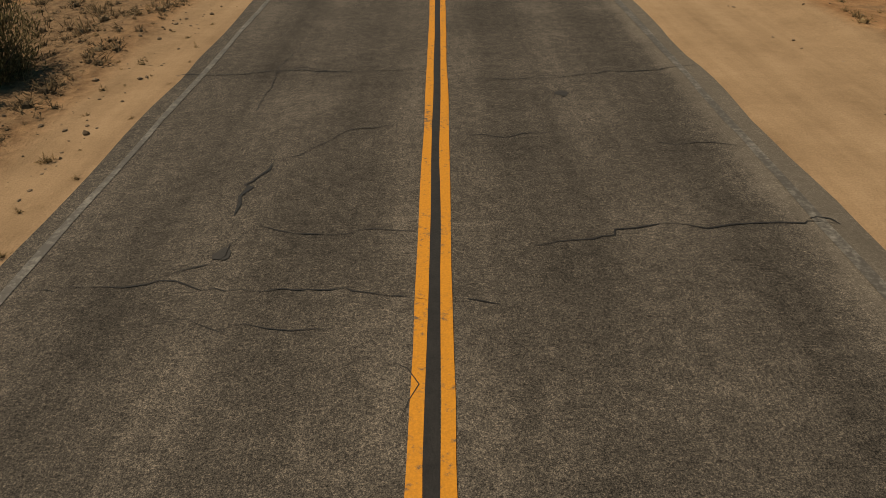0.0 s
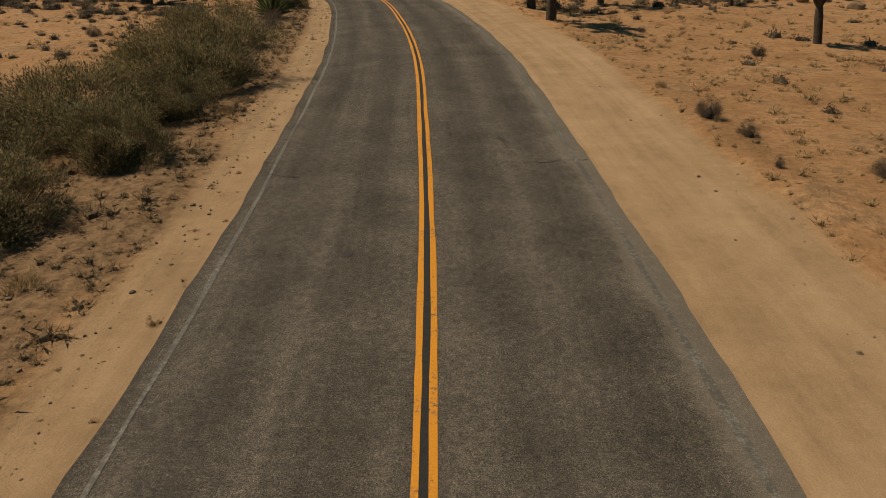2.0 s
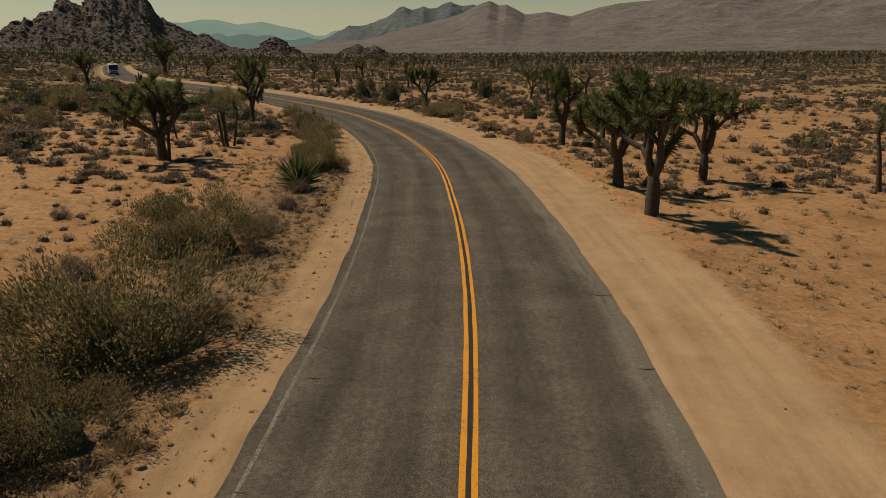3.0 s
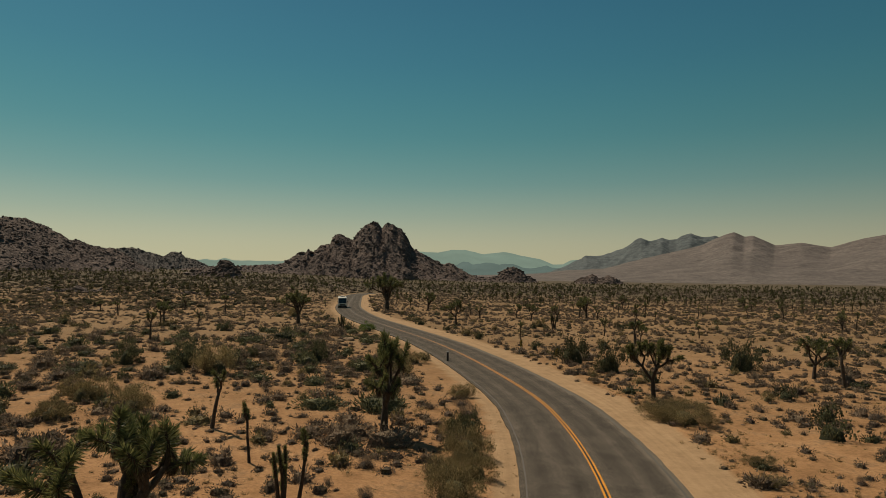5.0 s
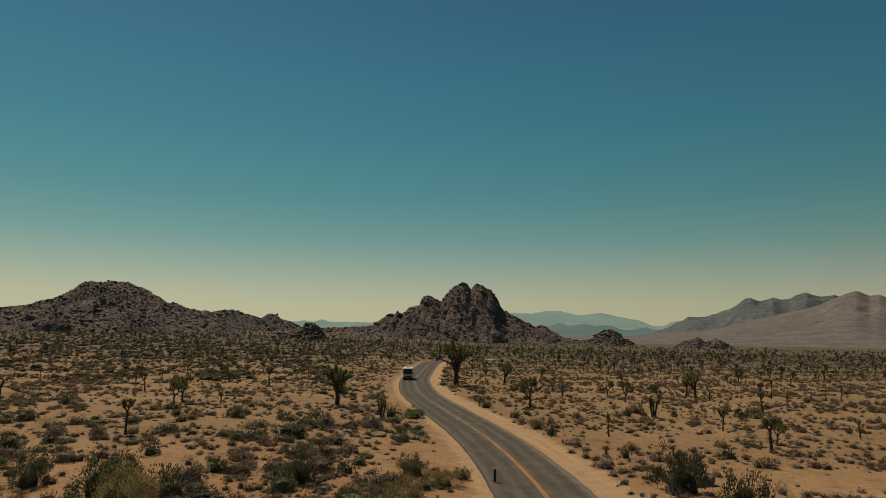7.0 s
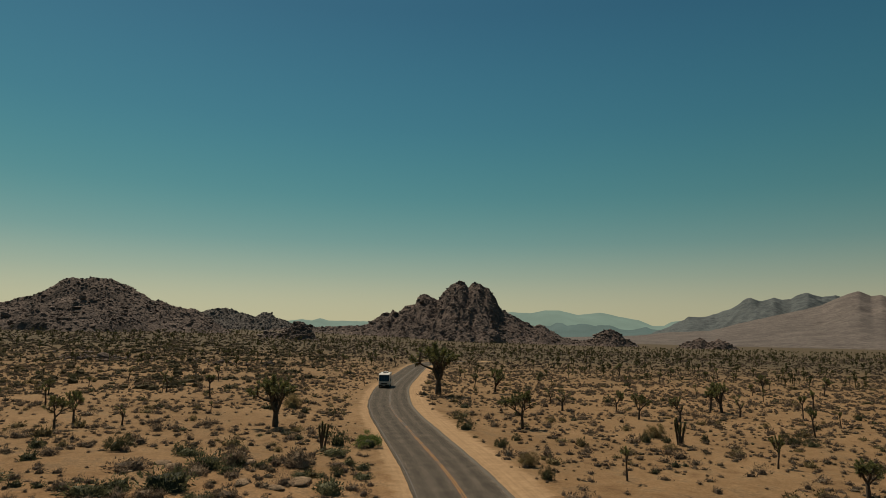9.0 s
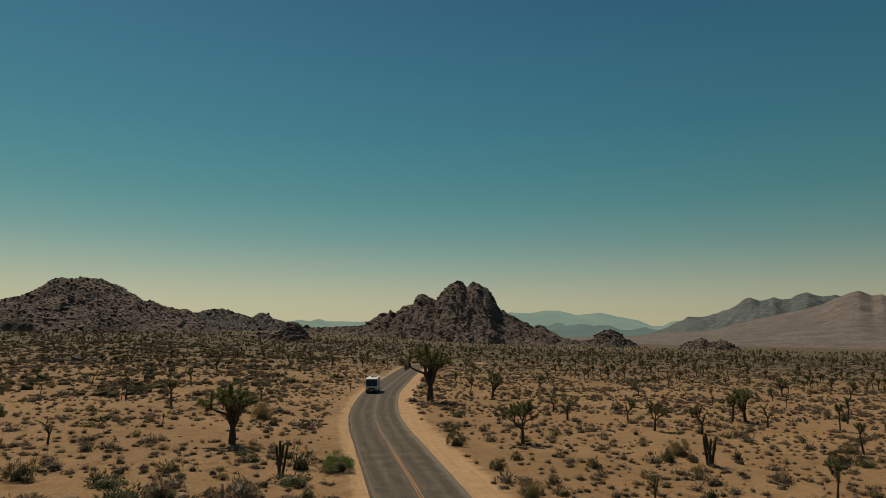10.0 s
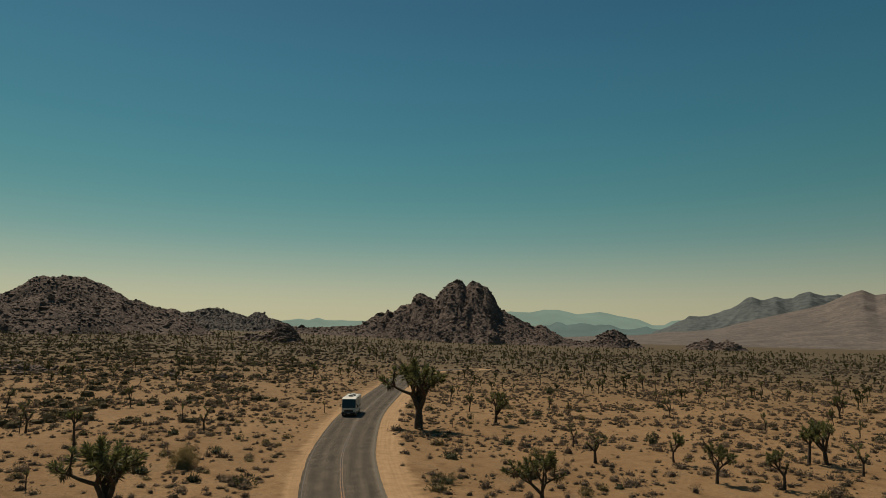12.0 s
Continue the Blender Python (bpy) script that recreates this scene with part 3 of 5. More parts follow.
CRACKS = [((9.7, -3.95), (9.9, -2.0), (9.6, -0.3), 0.016), ((9.1, 0.4), (9.3, 2.0), (9.6, 3.9), 0.014), ((12.1, -2.0), (10.0, -2.3), (7.9, -2.4), 0.009), ((13.2, 0.4), (13.8, 1.4), (13.1, 2.4), 0.010),
          ((4.3, -3.61), (4.3, -2.98), (4.3, -2.19), (4.2, -1.61), (4.1, -0.76), (4.1, -0.08), 0.01), ((4.1, 0.19), (4.0, 0.6), 0.008),
          ((5.3, -1.76), (5.1, -1.1), (5.2, -0.63), (5.1, -0.12), 0.01), ((4.8, 0.86), (5.0, 1.45), (5.1, 1.94), (5.1, 2.48), (5.2, 3.53), (5.1, 3.69), 0.014),
          ((7.6, -0.5), (7.4, -1.18), (7.0, -1.52), (6.6, -1.77), 0.012), ((7.2, 0.27), (7.1, 0.86), (7.2, 1.54), 0.012),
          ((9.7, -2.51), (9.8, -2.0), (9.6, -1.46), 0.014), ((4.5, -2.27), (4.8, -1.9), (5.3, -1.82), 0.01),
          ((3.9, -2.17), (3.9, -1.91), (3.8, -1.41), (3.7, -0.7), 0.007), ((9.2, 1.38), (9.2, 1.95), 0.014), ((9.7, -3.98), (9.8, -3.55), 0.03),
          ((6.9, 2.47), (6.7, 3.54), 0.01), ((5.2, 3.47), (5.1, 3.7), 0.03), ((3.4, -0.3), (3.1, -0.17), (2.8, -0.23), 0.006),
          ((33.7, 3.26), (33.7, 3.92), 0.03), ((31.2, 2.32), (31.2, 3.24), (31.3, 3.92), 0.022), ((31.0, 1.27), (31.0, 2.24), 0.014),
          ((39.6, 3.42), (39.6, 3.87), 0.032), ((43.8, 3.31), (43.7, 3.89), 0.032), ((33.9, 1.35), (33.8, 1.94), 0.022),
          ((31.2, -3.72), (31.1, -3.47), (30.8, -2.75), 0.02), ((33.7, -3.77), (33.7, -3.47), 0.032), ((35.4, -3.61), (35.4, -3.31), 0.032),
          ((37.6, -3.63), (37.5, -3.36), 0.032), ((30.4, -2.29), (30.5, -1.55), 0.01), ((32.1, -0.53), (32.2, -0.12), 0.01),
          ((36.1, -2.07), (36.2, -1.48), 0.02), ((39.3, 1.47), (39.3, 1.79), 0.018), ((39.4, -2.19), (39.5, -1.8), 0.016), ((51.9, 3.51), (51.6, 3.91), 0.03)]
for i, (*points, width) in enumerate(CRACKS):
    crack(points, width, 40 + i)
crack([(6.6, -1.78), (6.2, -1.91), (6.0, -2.04), (5.8, -2.07), (5.5, -1.96)], 0.050, 90)
crack_rng = np.random.default_rng(8)
for i in range(30):
    s, side = crack_rng.uniform(38, 84), crack_rng.choice([-1, 1])
    a = crack_rng.uniform(0.4, 2.8)
    crack([(s, side * a), (s + crack_rng.uniform(-0.2, 0.2), side * min(3.9, a + crack_rng.uniform(0.6, 1.6)))], crack_rng.uniform(0.009, 0.018), 200 + i)

for i, (s, c, w) in enumerate([(17.0, -2.6, 0.09), (13.9, 2.3, 0.10), (14.4, -0.45, 0.05), (20.5, 1.1, 0.08), (27, -1.4, 0.12), (8.5, 1.7, 0.09), (33, 2.0, 0.11), (4.8, -1.9, 0.08)]):
    stain(s, c, w, 300 + i)

# ---- hills and mountains ----
def ball(seed, rounds=2):
    bm = bmesh.new()
    bmesh.ops.create_icosphere(bm, subdivisions=rounds, radius=1.0)
    v = np.array([x.co[:] for x in bm.verts])
    f = np.array([[q.index for q in x.verts] for x in bm.faces])
    bm.free()
    rng = np.random.default_rng(seed)
    v = v * (1 + 0.16 * np.sin(v @ rng.normal(0, 2.2, 3) + 1)[:, None]) * (1 + rng.normal(0, 0.05, (len(v), 1)))
    cut = unit(rng.normal(size=(5, 3)))
    for c in cut:
        over = np.clip(v @ c - 0.72, 0, None)
        v = v - over[:, None] * c * 0.9
    return v, f


LOW_ROCKS = [ball(20 + i, 1) for i in range(6)]


def scatter(protos, places, sizes, rng, tilt=0.4):
    """Many copies of small shapes in one mesh: verts and faces."""
    verts, faces, count = [], [], 0
    which = rng.integers(0, len(protos), len(places))
    for k, (pv, pf) in enumerate(protos):
        at = np.nonzero(which == k)[0]
        if not len(at):
            continue
        a = rng.uniform(0, 2 * np.pi, len(at))
        rot = np.zeros((len(at), 3, 3))
        rot[:, 0, 0], rot[:, 0, 1], rot[:, 1, 0], rot[:, 1, 1], rot[:, 2, 2] = np.cos(a), -np.sin(a), np.sin(a), np.cos(a), 1
        if tilt:
            b = rng.normal(0, tilt, len(at))
            lean = np.zeros_like(rot)
            lean[:, 0, 0], lean[:, 1, 1], lean[:, 1, 2], lean[:, 2, 1], lean[:, 2, 2] = 1, np.cos(b), -np.sin(b), np.sin(b), np.cos(b)
            rot = rot @ lean
        v = np.einsum("nij,nkj->nki", rot, pv[None] * sizes[at][:, None, :]) + places[at][:, None]
        verts.append(v.reshape(-1, 3))
        faces.append((pf[None] + (count + np.arange(len(at)) * len(pv))[:, None, None]).reshape(-1, pf.shape[1]))
        count += len(at) * len(pv)
    return np.concatenate(verts), np.concatenate(faces)


def rough_field(u, v, seed, octaves=5, base=1.0):
    """Ridged waves, from coarse to fine."""
    rng = np.random.default_rng(seed)
    out, size, f = np.zeros_like(u), 1.0, base
    for _ in range(octaves):
        a, b, p, q = rng.uniform(0, np.pi), rng.uniform(0, np.pi), rng.uniform(0, 6), rng.uniform(0, 6)
        s = np.sin(f * (u * math.cos(a) + v * math.sin(a)) + p + 1.3 * np.sin(f * 0.7 * (v * math.cos(b) - u * math.sin(b)) + q))
        t = np.sin(f * 1.1 * (u * math.cos(b + 1) + v * math.sin(b + 1)) + q)
        out += size * (1 - 2 * np.abs(s * 0.6 + t * 0.4))
        size, f = size * 0.52, f * 2.03
    return out


def blocks(u, v, size, seed):
    """Domes of random size and place, one in each cell of a grid: the tops of packed boulders."""
    rng = np.random.default_rng(seed)
    du, dv, rad, lift = rng.random((64, 64)), rng.random((64, 64)), rng.uniform(0.45, 0.95, (64, 64)), rng.uniform(0.5, 1.25, (64, 64))
    i, j = np.floor(u / size).astype(int), np.floor(v / size).astype(int)
    out = np.zeros_like(u)
    for a in (-1, 0, 1):
        for b in (-1, 0, 1):
            p, q = (i + a) % 64, (j + b) % 64
            far = np.hypot(u / size - (i + a) - du[p, q], v / size - (j + b) - dv[p, q]) / rad[p, q]
            out = np.maximum(out, lift[p, q] * rad[p, q] * np.sqrt(np.clip(1 - far * far, 0, 1)))
    return out * size


def rock_hill(name, label, centre, facing, crest, front, behind, seed, boulders, big, material, step=1.5):
    """A hill of packed granite boulders under a crest of (across, height above the plain's datum). facing: degrees to which its far side looks."""
    hill = thing(name, label, "hill", kind="structure")
    c, s = math.cos(radians(facing)), math.sin(radians(facing))
    cu, cz = [p[0] for p in crest], [p[1] for p in crest]
    u, v = np.meshgrid(np.arange(cu[0] - 12, cu[-1] + 12, step), np.arange(-front, behind, step * 1.2))

    def height(u, v):
        x, y = centre[0] + u * c - v * s, centre[1] + u * s + v * c
        gully = rough_field(u, v, seed, 4, 0.05)
        out = np.clip(np.abs(v) / front, 0, 1)
        along = u + 16 * out * gully * min(1, front / 90)
        foot = ground_z(centre[0] + along * c, centre[1] + along * s)
        rise = np.clip(np.interp(along, cu, cz, cz[0] - 8, cz[-1] - 8) - foot, -2, None)
        reach = np.where(v < 0, front, behind) * (0.3 + 0.7 * np.clip(rise / (max(cz) * 0.9), 0, 1))
        k = np.clip(1 - np.abs(v) / reach, 0, 1)
        form = 0.6 * k ** 1.7 + 0.4 * k ** 0.8
        z = rise * form * (1 + 0.13 * gully * np.sin(np.pi * k))
        rocky = np.clip(z / (4 * big), 0, 1)
        z = z + rocky * (0.34 * blocks(u, v, 2.6 * big + 1.2, seed) + 0.24 * blocks(u + 3, v, 7.5 * big, seed + 1) - 1.3 * big * k)
        return x, y, np.minimum(foot + 0 * u, ground_z(x, y)) * (1 - form) + foot * form + z - 0.8

    x, y, z = height(u, v)
    n, m = u.shape
    q = (np.arange(n - 1)[:, None] * m + np.arange(m - 1)[None]).reshape(-1, 1) + [0, 1, m + 1, m]
    link_mesh("slope", np.stack([x, y, z], -1), q, material, hill)
    rng = np.random.default_rng(seed)
    bu, bv = rng.uniform(cu[0], cu[-1], boulders * 3), rng.uniform(-front, behind * 0.3, boulders * 3)
    bx, by, bz = height(bu, bv)
    ok = np.nonzero(bz - ground_z(bx, by) > rng.uniform(0, 7, len(bz)) * min(1, big))[0][:boulders]
    size = big * np.exp(rng.normal(0, 0.45, len(ok)))[:, None] * rng.uniform(0.6, 1.3, (len(ok), 3)) * [1.2, 1.2, 0.62]
    places = np.stack([bx[ok], by[ok], bz[ok] + size[:, 2] * 0.1], 1)
    pv, pf = scatter(LOW_ROCKS, places, size, rng, 0.4)
    tagged(link_mesh("boulders", pv, pf, BOULDER if material is GRANITE else material, hill), "weathered granite boulders", kind="stuff")
    return hill


TWIN_CREST = [(-270, 20), (-240, 23), (-215, 23.5), (-193, 24), (-173, 25), (-149, 26.5), (-133, 29.1), (-125, 34.0), (-118, 39.7), (-109, 45.4), (-101, 46.3), (-98, 50.3), (-93, 44.8), (-86, 48.9), (-81, 54.5), (-73, 57.0), (-66, 57.9), (-63, 66.8),
              (-59, 71.7), (-53, 73.4), (-47, 71.8), (-41, 67.8), (-33, 63.9), (-29, 69.6), (-23, 77.7), (-15, 85.8), (-8, 88.3), (-1, 92.4), (5, 89.3), (10, 82.8), (16, 88.5), (22, 90.2), (28, 88.7), (32, 83.9), (40, 81.5),
              (45, 73.5), (50, 65.6), (53, 56.8), (60, 50.5), (68, 45.8), (88, 35.7), (103, 29.5), (111, 32), (119, 29), (125, 23.5), (147, 12.8), (162, 9.8), (185, 6)]
BROAD_CREST = [(-330, 20), (-260, 28), (-170, 32), (-100, 33), (-75, 34), (-58, 37.4), (-41, 43.4), (-33, 47.1), (-27, 51.2), (-23, 55.8), (-20, 58.5), (-13, 59.8), (-4, 59.3), (2, 61.2), (8, 60), (13, 60.8), (19, 60), (23, 57.2),
               (30, 55), (39, 51.3), (47, 46.5), (53, 41), (57, 42.2), (64, 40.9), (69, 38), (84, 34.8), (89, 36), (96, 32.5), (103, 28.4), (113, 20.6), (124, 12.2), (134, 8)]
LOW_CREST = [(-230, 40), (-179, 45.1), (-132, 53.8), (-110, 58.7), (-94, 62.4), (-73, 64), (-62, 60.8), (-50, 55.4), (-34, 52.3), (-17, 46.9), (-12, 50.4), (-4, 56.3), (5, 56.4), (16, 53.2), (24, 45.4), (39, 42.2), (50, 37.8), (68, 28.9), (95, 15)]
STACK_CREST = [(-40, 7), (-33, 9), (-27, 15.1), (-23, 13.9), (-16, 13.1), (-10, 14.9), (-7, 19.8), (-5, 22.9), (-2, 23.8), (2, 23), (5, 19.5), (8, 15.6), (11, 12.6), (17, 7)]
HEAP_CREST = [(-60, 7), (-48, 9), (-31, 9.3), (-26, 13.3), (-19, 21.3), (-10, 24.6), (-2, 25.5), (4, 23.2), (10, 19.3), (15, 14.6), (23, 9.2), (36, 4)]
LONG_HEAP_CREST = [(-44, 1), (-34, 4.2), (-27, 8.8), (-20, 11.2), (-9, 15), (-4, 13.6), (0, 9.2), (6, 10.8), (11, 11.6), (19, 13.2), (25, 9.6), (31, 5.4), (42, 0)]
rock_hill("rock_hill", "dark granite hill with twin peaks and boulder slopes", (-519, 880), 31.5, TWIN_CREST, 150, 60, 11, 3600, 1.0, GRANITE, 1.3)
rock_hill("rock_hill", "broad dark hill strewn with granite boulders", (-604, 395), 62, BROAD_CREST, 150, 60, 23, 5200, 0.75, GRANITE, 1.5)
rock_hill("rock_hill", "lower granite hill behind the scrub, greyed by painted haze", (-1066, 993), 44, LOW_CREST, 130, 60, 31, 1800, 1.1, HAZED_GRANITE, 2.2)
rock_hill("rock_pile", "small pile of dark granite boulders", (-400, 458), 40, STACK_CREST, 24, 14, 41, 420, 0.75, GRANITE, 0.7)
rock_hill("rock_pile", "heap of weathered granite boulders on the plain", (-340, 1000), 20, HEAP_CREST, 44, 24, 47, 420, 1.15, GRANITE, 1.2)
rock_hill("rock_pile", "long low heap of granite boulders", (-215, 1010), 12, LONG_HEAP_CREST, 40, 22, 53, 420, 1.05, GRANITE, 1.2)


def mountain_range(name, label, material, eye, near, ridge, crest, spread, seed, rise, relief=1.0):
    """A range round the plain: its crest as (bearing to the left of north in degrees, slope from eye height to the top)."""
    az, k = np.meshgrid(np.linspace(*spread, 640), np.linspace(0, 1.25, 70 if near < 2500 else 30))
    crest = sorted(crest)
    line = np.interp(np.linspace(*spread, az.shape[1]), [c[0] for c in crest], [c[1] for c in crest])
    arc = np.radians(az) * ridge / 100
    top = line + 0.00035 * relief * rough_field(arc[0], 0 * arc[0], seed + 5, 4, 3.0) * (line > 0.008)
    r = near + (ridge - near) * k
    form = np.where(k < 1, k ** rise, np.clip(1 - (k - 1) * 2.2, 0, 1))
    deep = (ridge - near) * k / 100
    n = rough_field(arc + 0.25 * deep, deep * 0.22, seed, 4, 0.6) + 0.7 * rough_field(arc - 0.3 * deep, deep * 0.3, seed + 1, 4, 0.4)
    z = (top[None] * ridge + 12) * form * (1 + relief * 0.5 * n * np.clip(k, 0, 1) * np.clip(1 - k, 0, 1))
    fit = np.min((top[None] * r + 12) / np.maximum(z, 0.5), 0)
    z *= np.convolve(np.pad(fit, 12, "edge"), np.hanning(27)[1:-1] / np.hanning(27).sum(), "valid")[None]
    z -= 3 * (1 - np.clip(k * 4, 0, 1))
    x, y = eye[0] - np.sin(np.radians(az)) * r, eye[1] + np.cos(np.radians(az)) * r
    a, b = az.shape
    q = (np.arange(a - 1)[:, None] * b + np.arange(b - 1)[None]).reshape(-1, 1) + [0, 1, b + 1, b]
    return tagged(link_mesh(name, np.stack([x, y, z], -1), q, material, smooth=True), label, "mountain", kind="structure")


EYE = (-20, 95)
mountain_range("mountain_range", "bare brown desert mountains with soft folds", MOUNTAIN, EYE, 1300, 2900,
               [(24, 0.001), (17.5, 0.0053), (14.8, 0.0107), (11.8, 0.0135), (10.1, 0.0216), (8.4, 0.0294), (6.8, 0.0355), (5.3, 0.0414), (3.9, 0.0479), (3.4, 0.0523), (2.7, 0.0587), (2.2, 0.0622), (1.5, 0.0656), (0.7, 0.0587),
                (0.1, 0.0605), (-1.5, 0.046), (-3.3, 0.049), (-5.3, 0.042), (-7.5, 0.054), (-9.3, 0.059), (-12, 0.062), (-15, 0.078), (-17, 0.084), (-21.4, 0.074), (-26, 0.090), (-34, 0.081), (-64, 0.046)], (24, -64), 61, 1.35, 0.8)
mountain_range("mountain_range", "dark grey mountain ridge behind the brown slopes", MOUNTAIN_DARK, EYE, 2400, 3600,
               [(20, 0.002), (16.6, 0.0087), (15.7, 0.0129), (15.0, 0.0179), (14.3, 0.0252), (13.4, 0.0317), (12.2, 0.0333), (11.1, 0.0389), (10.4, 0.0428), (9.9, 0.0482), (9.4, 0.0552), (8.8, 0.0582), (8.2, 0.055), (7.6, 0.0564), (7.1, 0.0586),
                (6.6, 0.0554), (6.0, 0.056), (5.5, 0.062), (4.8, 0.0647), (4.3, 0.0608), (3.8, 0.0584), (3.0, 0.0611), (2.3, 0.0564), (-3, 0.040), (-40, 0.016)], (20, -40), 67, 1.15, 1.5)
# these two ranges glow by themselves, to stand in for hazy air
BLUE_FAR = backdrop_material("painted_blue_haze", (0.175, 0.235, 0.180))
BLUE_NEAR = backdrop_material("painted_grey_haze", (0.100, 0.142, 0.120))
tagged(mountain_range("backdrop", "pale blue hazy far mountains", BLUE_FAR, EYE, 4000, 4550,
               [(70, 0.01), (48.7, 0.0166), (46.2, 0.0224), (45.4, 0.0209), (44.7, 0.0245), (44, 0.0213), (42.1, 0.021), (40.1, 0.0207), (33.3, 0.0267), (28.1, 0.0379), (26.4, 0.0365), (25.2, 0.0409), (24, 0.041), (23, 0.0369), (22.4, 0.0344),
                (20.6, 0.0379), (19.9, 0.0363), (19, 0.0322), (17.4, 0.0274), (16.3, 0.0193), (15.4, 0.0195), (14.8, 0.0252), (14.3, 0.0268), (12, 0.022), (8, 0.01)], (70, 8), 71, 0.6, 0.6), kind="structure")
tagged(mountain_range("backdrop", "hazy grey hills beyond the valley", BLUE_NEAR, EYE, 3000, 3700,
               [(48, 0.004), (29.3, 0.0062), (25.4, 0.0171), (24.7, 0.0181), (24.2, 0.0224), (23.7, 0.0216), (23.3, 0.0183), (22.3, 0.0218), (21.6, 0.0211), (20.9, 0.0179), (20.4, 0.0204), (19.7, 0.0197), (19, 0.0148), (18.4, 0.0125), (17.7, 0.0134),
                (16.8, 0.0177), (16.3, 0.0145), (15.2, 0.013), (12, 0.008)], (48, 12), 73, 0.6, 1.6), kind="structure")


# ---- joshua trees ----
def joshua(style, seed, leaves=230):
    """A joshua tree about 5 m high at the origin. b: broad and many-branched, f: forked and open, s: a pole with a small head, p: bare pillars."""
    rng = np.random.default_rng(seed)
    tubes, tips = [], []

    def limb(start, way, length, radius, depth):
        way = Vector(way).normalized()
        p, pts, rad = Vector(start), [Vector(start)], [radius]
        n = 5
        for i in range(n):
            way = (way + Vector((rng.normal(0, 0.13 if depth else 0.045), rng.normal(0, 0.13 if depth else 0.045), 0.075 if depth else 0.04))).normalized()
            p = p + way * length / n
            pts.append(p.copy())
            rad.append(radius * (1 - 0.32 * (i + 1) / n) * (1 + rng.normal(0, 0.05)))
        tubes.append(tube(pts, rad, 8 if depth < 2 else 6))
        if depth >= most or (depth >= 1 and rng.random() < stop):
            tips.append((pts[-3], pts[-1], way, radius))
            return
        kids = max(rng.integers(*split), (4 if style == "b" else 3) if depth == 0 and style != "s" else 2)
        turn = rng.uniform(0, 6.3)
        for k in range(kids):
            a = turn + 2 * math.pi * k / kids + rng.normal(0, 0.35)
            lean = rng.uniform(*open_by) * (0.4 if k == 0 and kids > 3 else 1.0)
            side = way.orthogonal().normalized()
            over = way.cross(side)
            out = way * math.cos(lean) + (side * math.cos(a) + over * math.sin(a)) * math.sin(lean)
            out = (out + Vector((0, 0, 0.14 if style == "b" else 0.18))).normalized()
            limb(pts[-1] - way * radius * 0.3, out, length0 * rng.uniform(0.7, 1.2) * 0.86 ** depth, rad[-1] * 0.92, depth + 1)

    if style == "b":
        most, stop, split, open_by, length0 = 3, 0.10, (2, 4), (0.6, 1.15), 0.98
        limb((0, 0, -0.1), (rng.normal(0, 0.05), rng.normal(0, 0.05), 1), 1.15, 0.22, 0)
    elif style == "f":
        most, stop, split, open_by, length0 = 3, 0.25, (2, 4), (0.5, 1.05), 0.95
        limb((0, 0, -0.1), (rng.normal(0, 0.07), rng.normal(0, 0.07), 1), 1.4, 0.185, 0)
    elif style == "s":
        most, stop, split, open_by, length0 = 2, 0.45, (2, 4), (0.4, 0.9), 0.75
        limb((0, 0, -0.1), (rng.normal(0, 0.16), rng.normal(0, 0.16), 1), 2.6, 0.16, 0)
    else:
        most, stop, split, open_by, length0 = 0, 1.0, (1, 2), (0.1, 0.2), 1.0
        for k in range(4):
            limb((rng.normal(0, 0.35), rng.normal(0, 0.35), -0.1), (rng.normal(0, 0.1), rng.normal(0, 0.1), 1), rng.uniform(2.6, 4.6), 0.20, 0)
    base, way, dead_base, dead_way = [], [], [], []
    for low, end, ahead, radius in tips:
        low, end, ahead = np.array(low), np.array(end), np.array(ahead)
        n = leaves if style != "p" else leaves * 5
        head = end - ahead * (0.45 if style != "p" else 1.6)
        t = rng.uniform(0, 1, (n, 1)) ** 0.8
        b = head + (end + ahead * 0.12 - head) * t
        d = unit(rng.normal(size=(n, 3)))
        d -= (d @ ahead)[:, None] * ahead
        d = unit(unit(d) * (1.15 - 0.65 * t) + ahead * (-0.15 + 1.15 * t))
        base.append(b), way.append(d)
        m = int(n * 0.5)
        t = rng.uniform(0, 1, (m, 1))
        b = low + (head - low) * t - ahead * 0.1
        d = unit(rng.normal(size=(m, 3)))
        d -= (d @ ahead)[:, None] * ahead
        dead_base.append(b), dead_way.append(unit(unit(d) * 0.7 - ahead * 0.7 + np.array([0, 0, -0.5])))
    verts, faces = join_tubes(tubes)
    base, way = np.concatenate(base), np.concatenate(way)
    dead_base, dead_way = np.concatenate(dead_base), np.concatenate(dead_way)
    high = max(base[:, 2].max() + 0.25, 1)
    k = 5.0 / high
    words = {"b": "broad many-branched joshua tree with spiky dark green heads", "f": "open forked joshua tree with tufted branch ends",
             "s": "slender joshua tree with a single tufted head", "p": "cluster of upright joshua tree stems with shaggy leaves"}[style]
    tree = thing("joshua_tree", words, "tree", "joshua trees on the desert plain")
    link_mesh("trunk", np.array(verts) * k, faces, BARK, tree, "rough grey-brown bark", smooth=True)
    blade_mesh("crown", base * k, way, k * rng.uniform(0.24, 0.36, len(base)), 0.045 * (170 / leaves) ** 0.5, rng, BLADE, tree, 0.05)
    blade_mesh("dead_foliage", dead_base * k, dead_way, k * rng.uniform(0.18, 0.32, len(dead_base)), 0.04, rng, DEAD, tree, 0.1, "dry brown hanging leaves")
    flat = np.hypot(base[:, 0], base[:, 1])
    tree["spread"] = float(2 * k * np.percentile(flat, 92) + 0.4)
    return tree


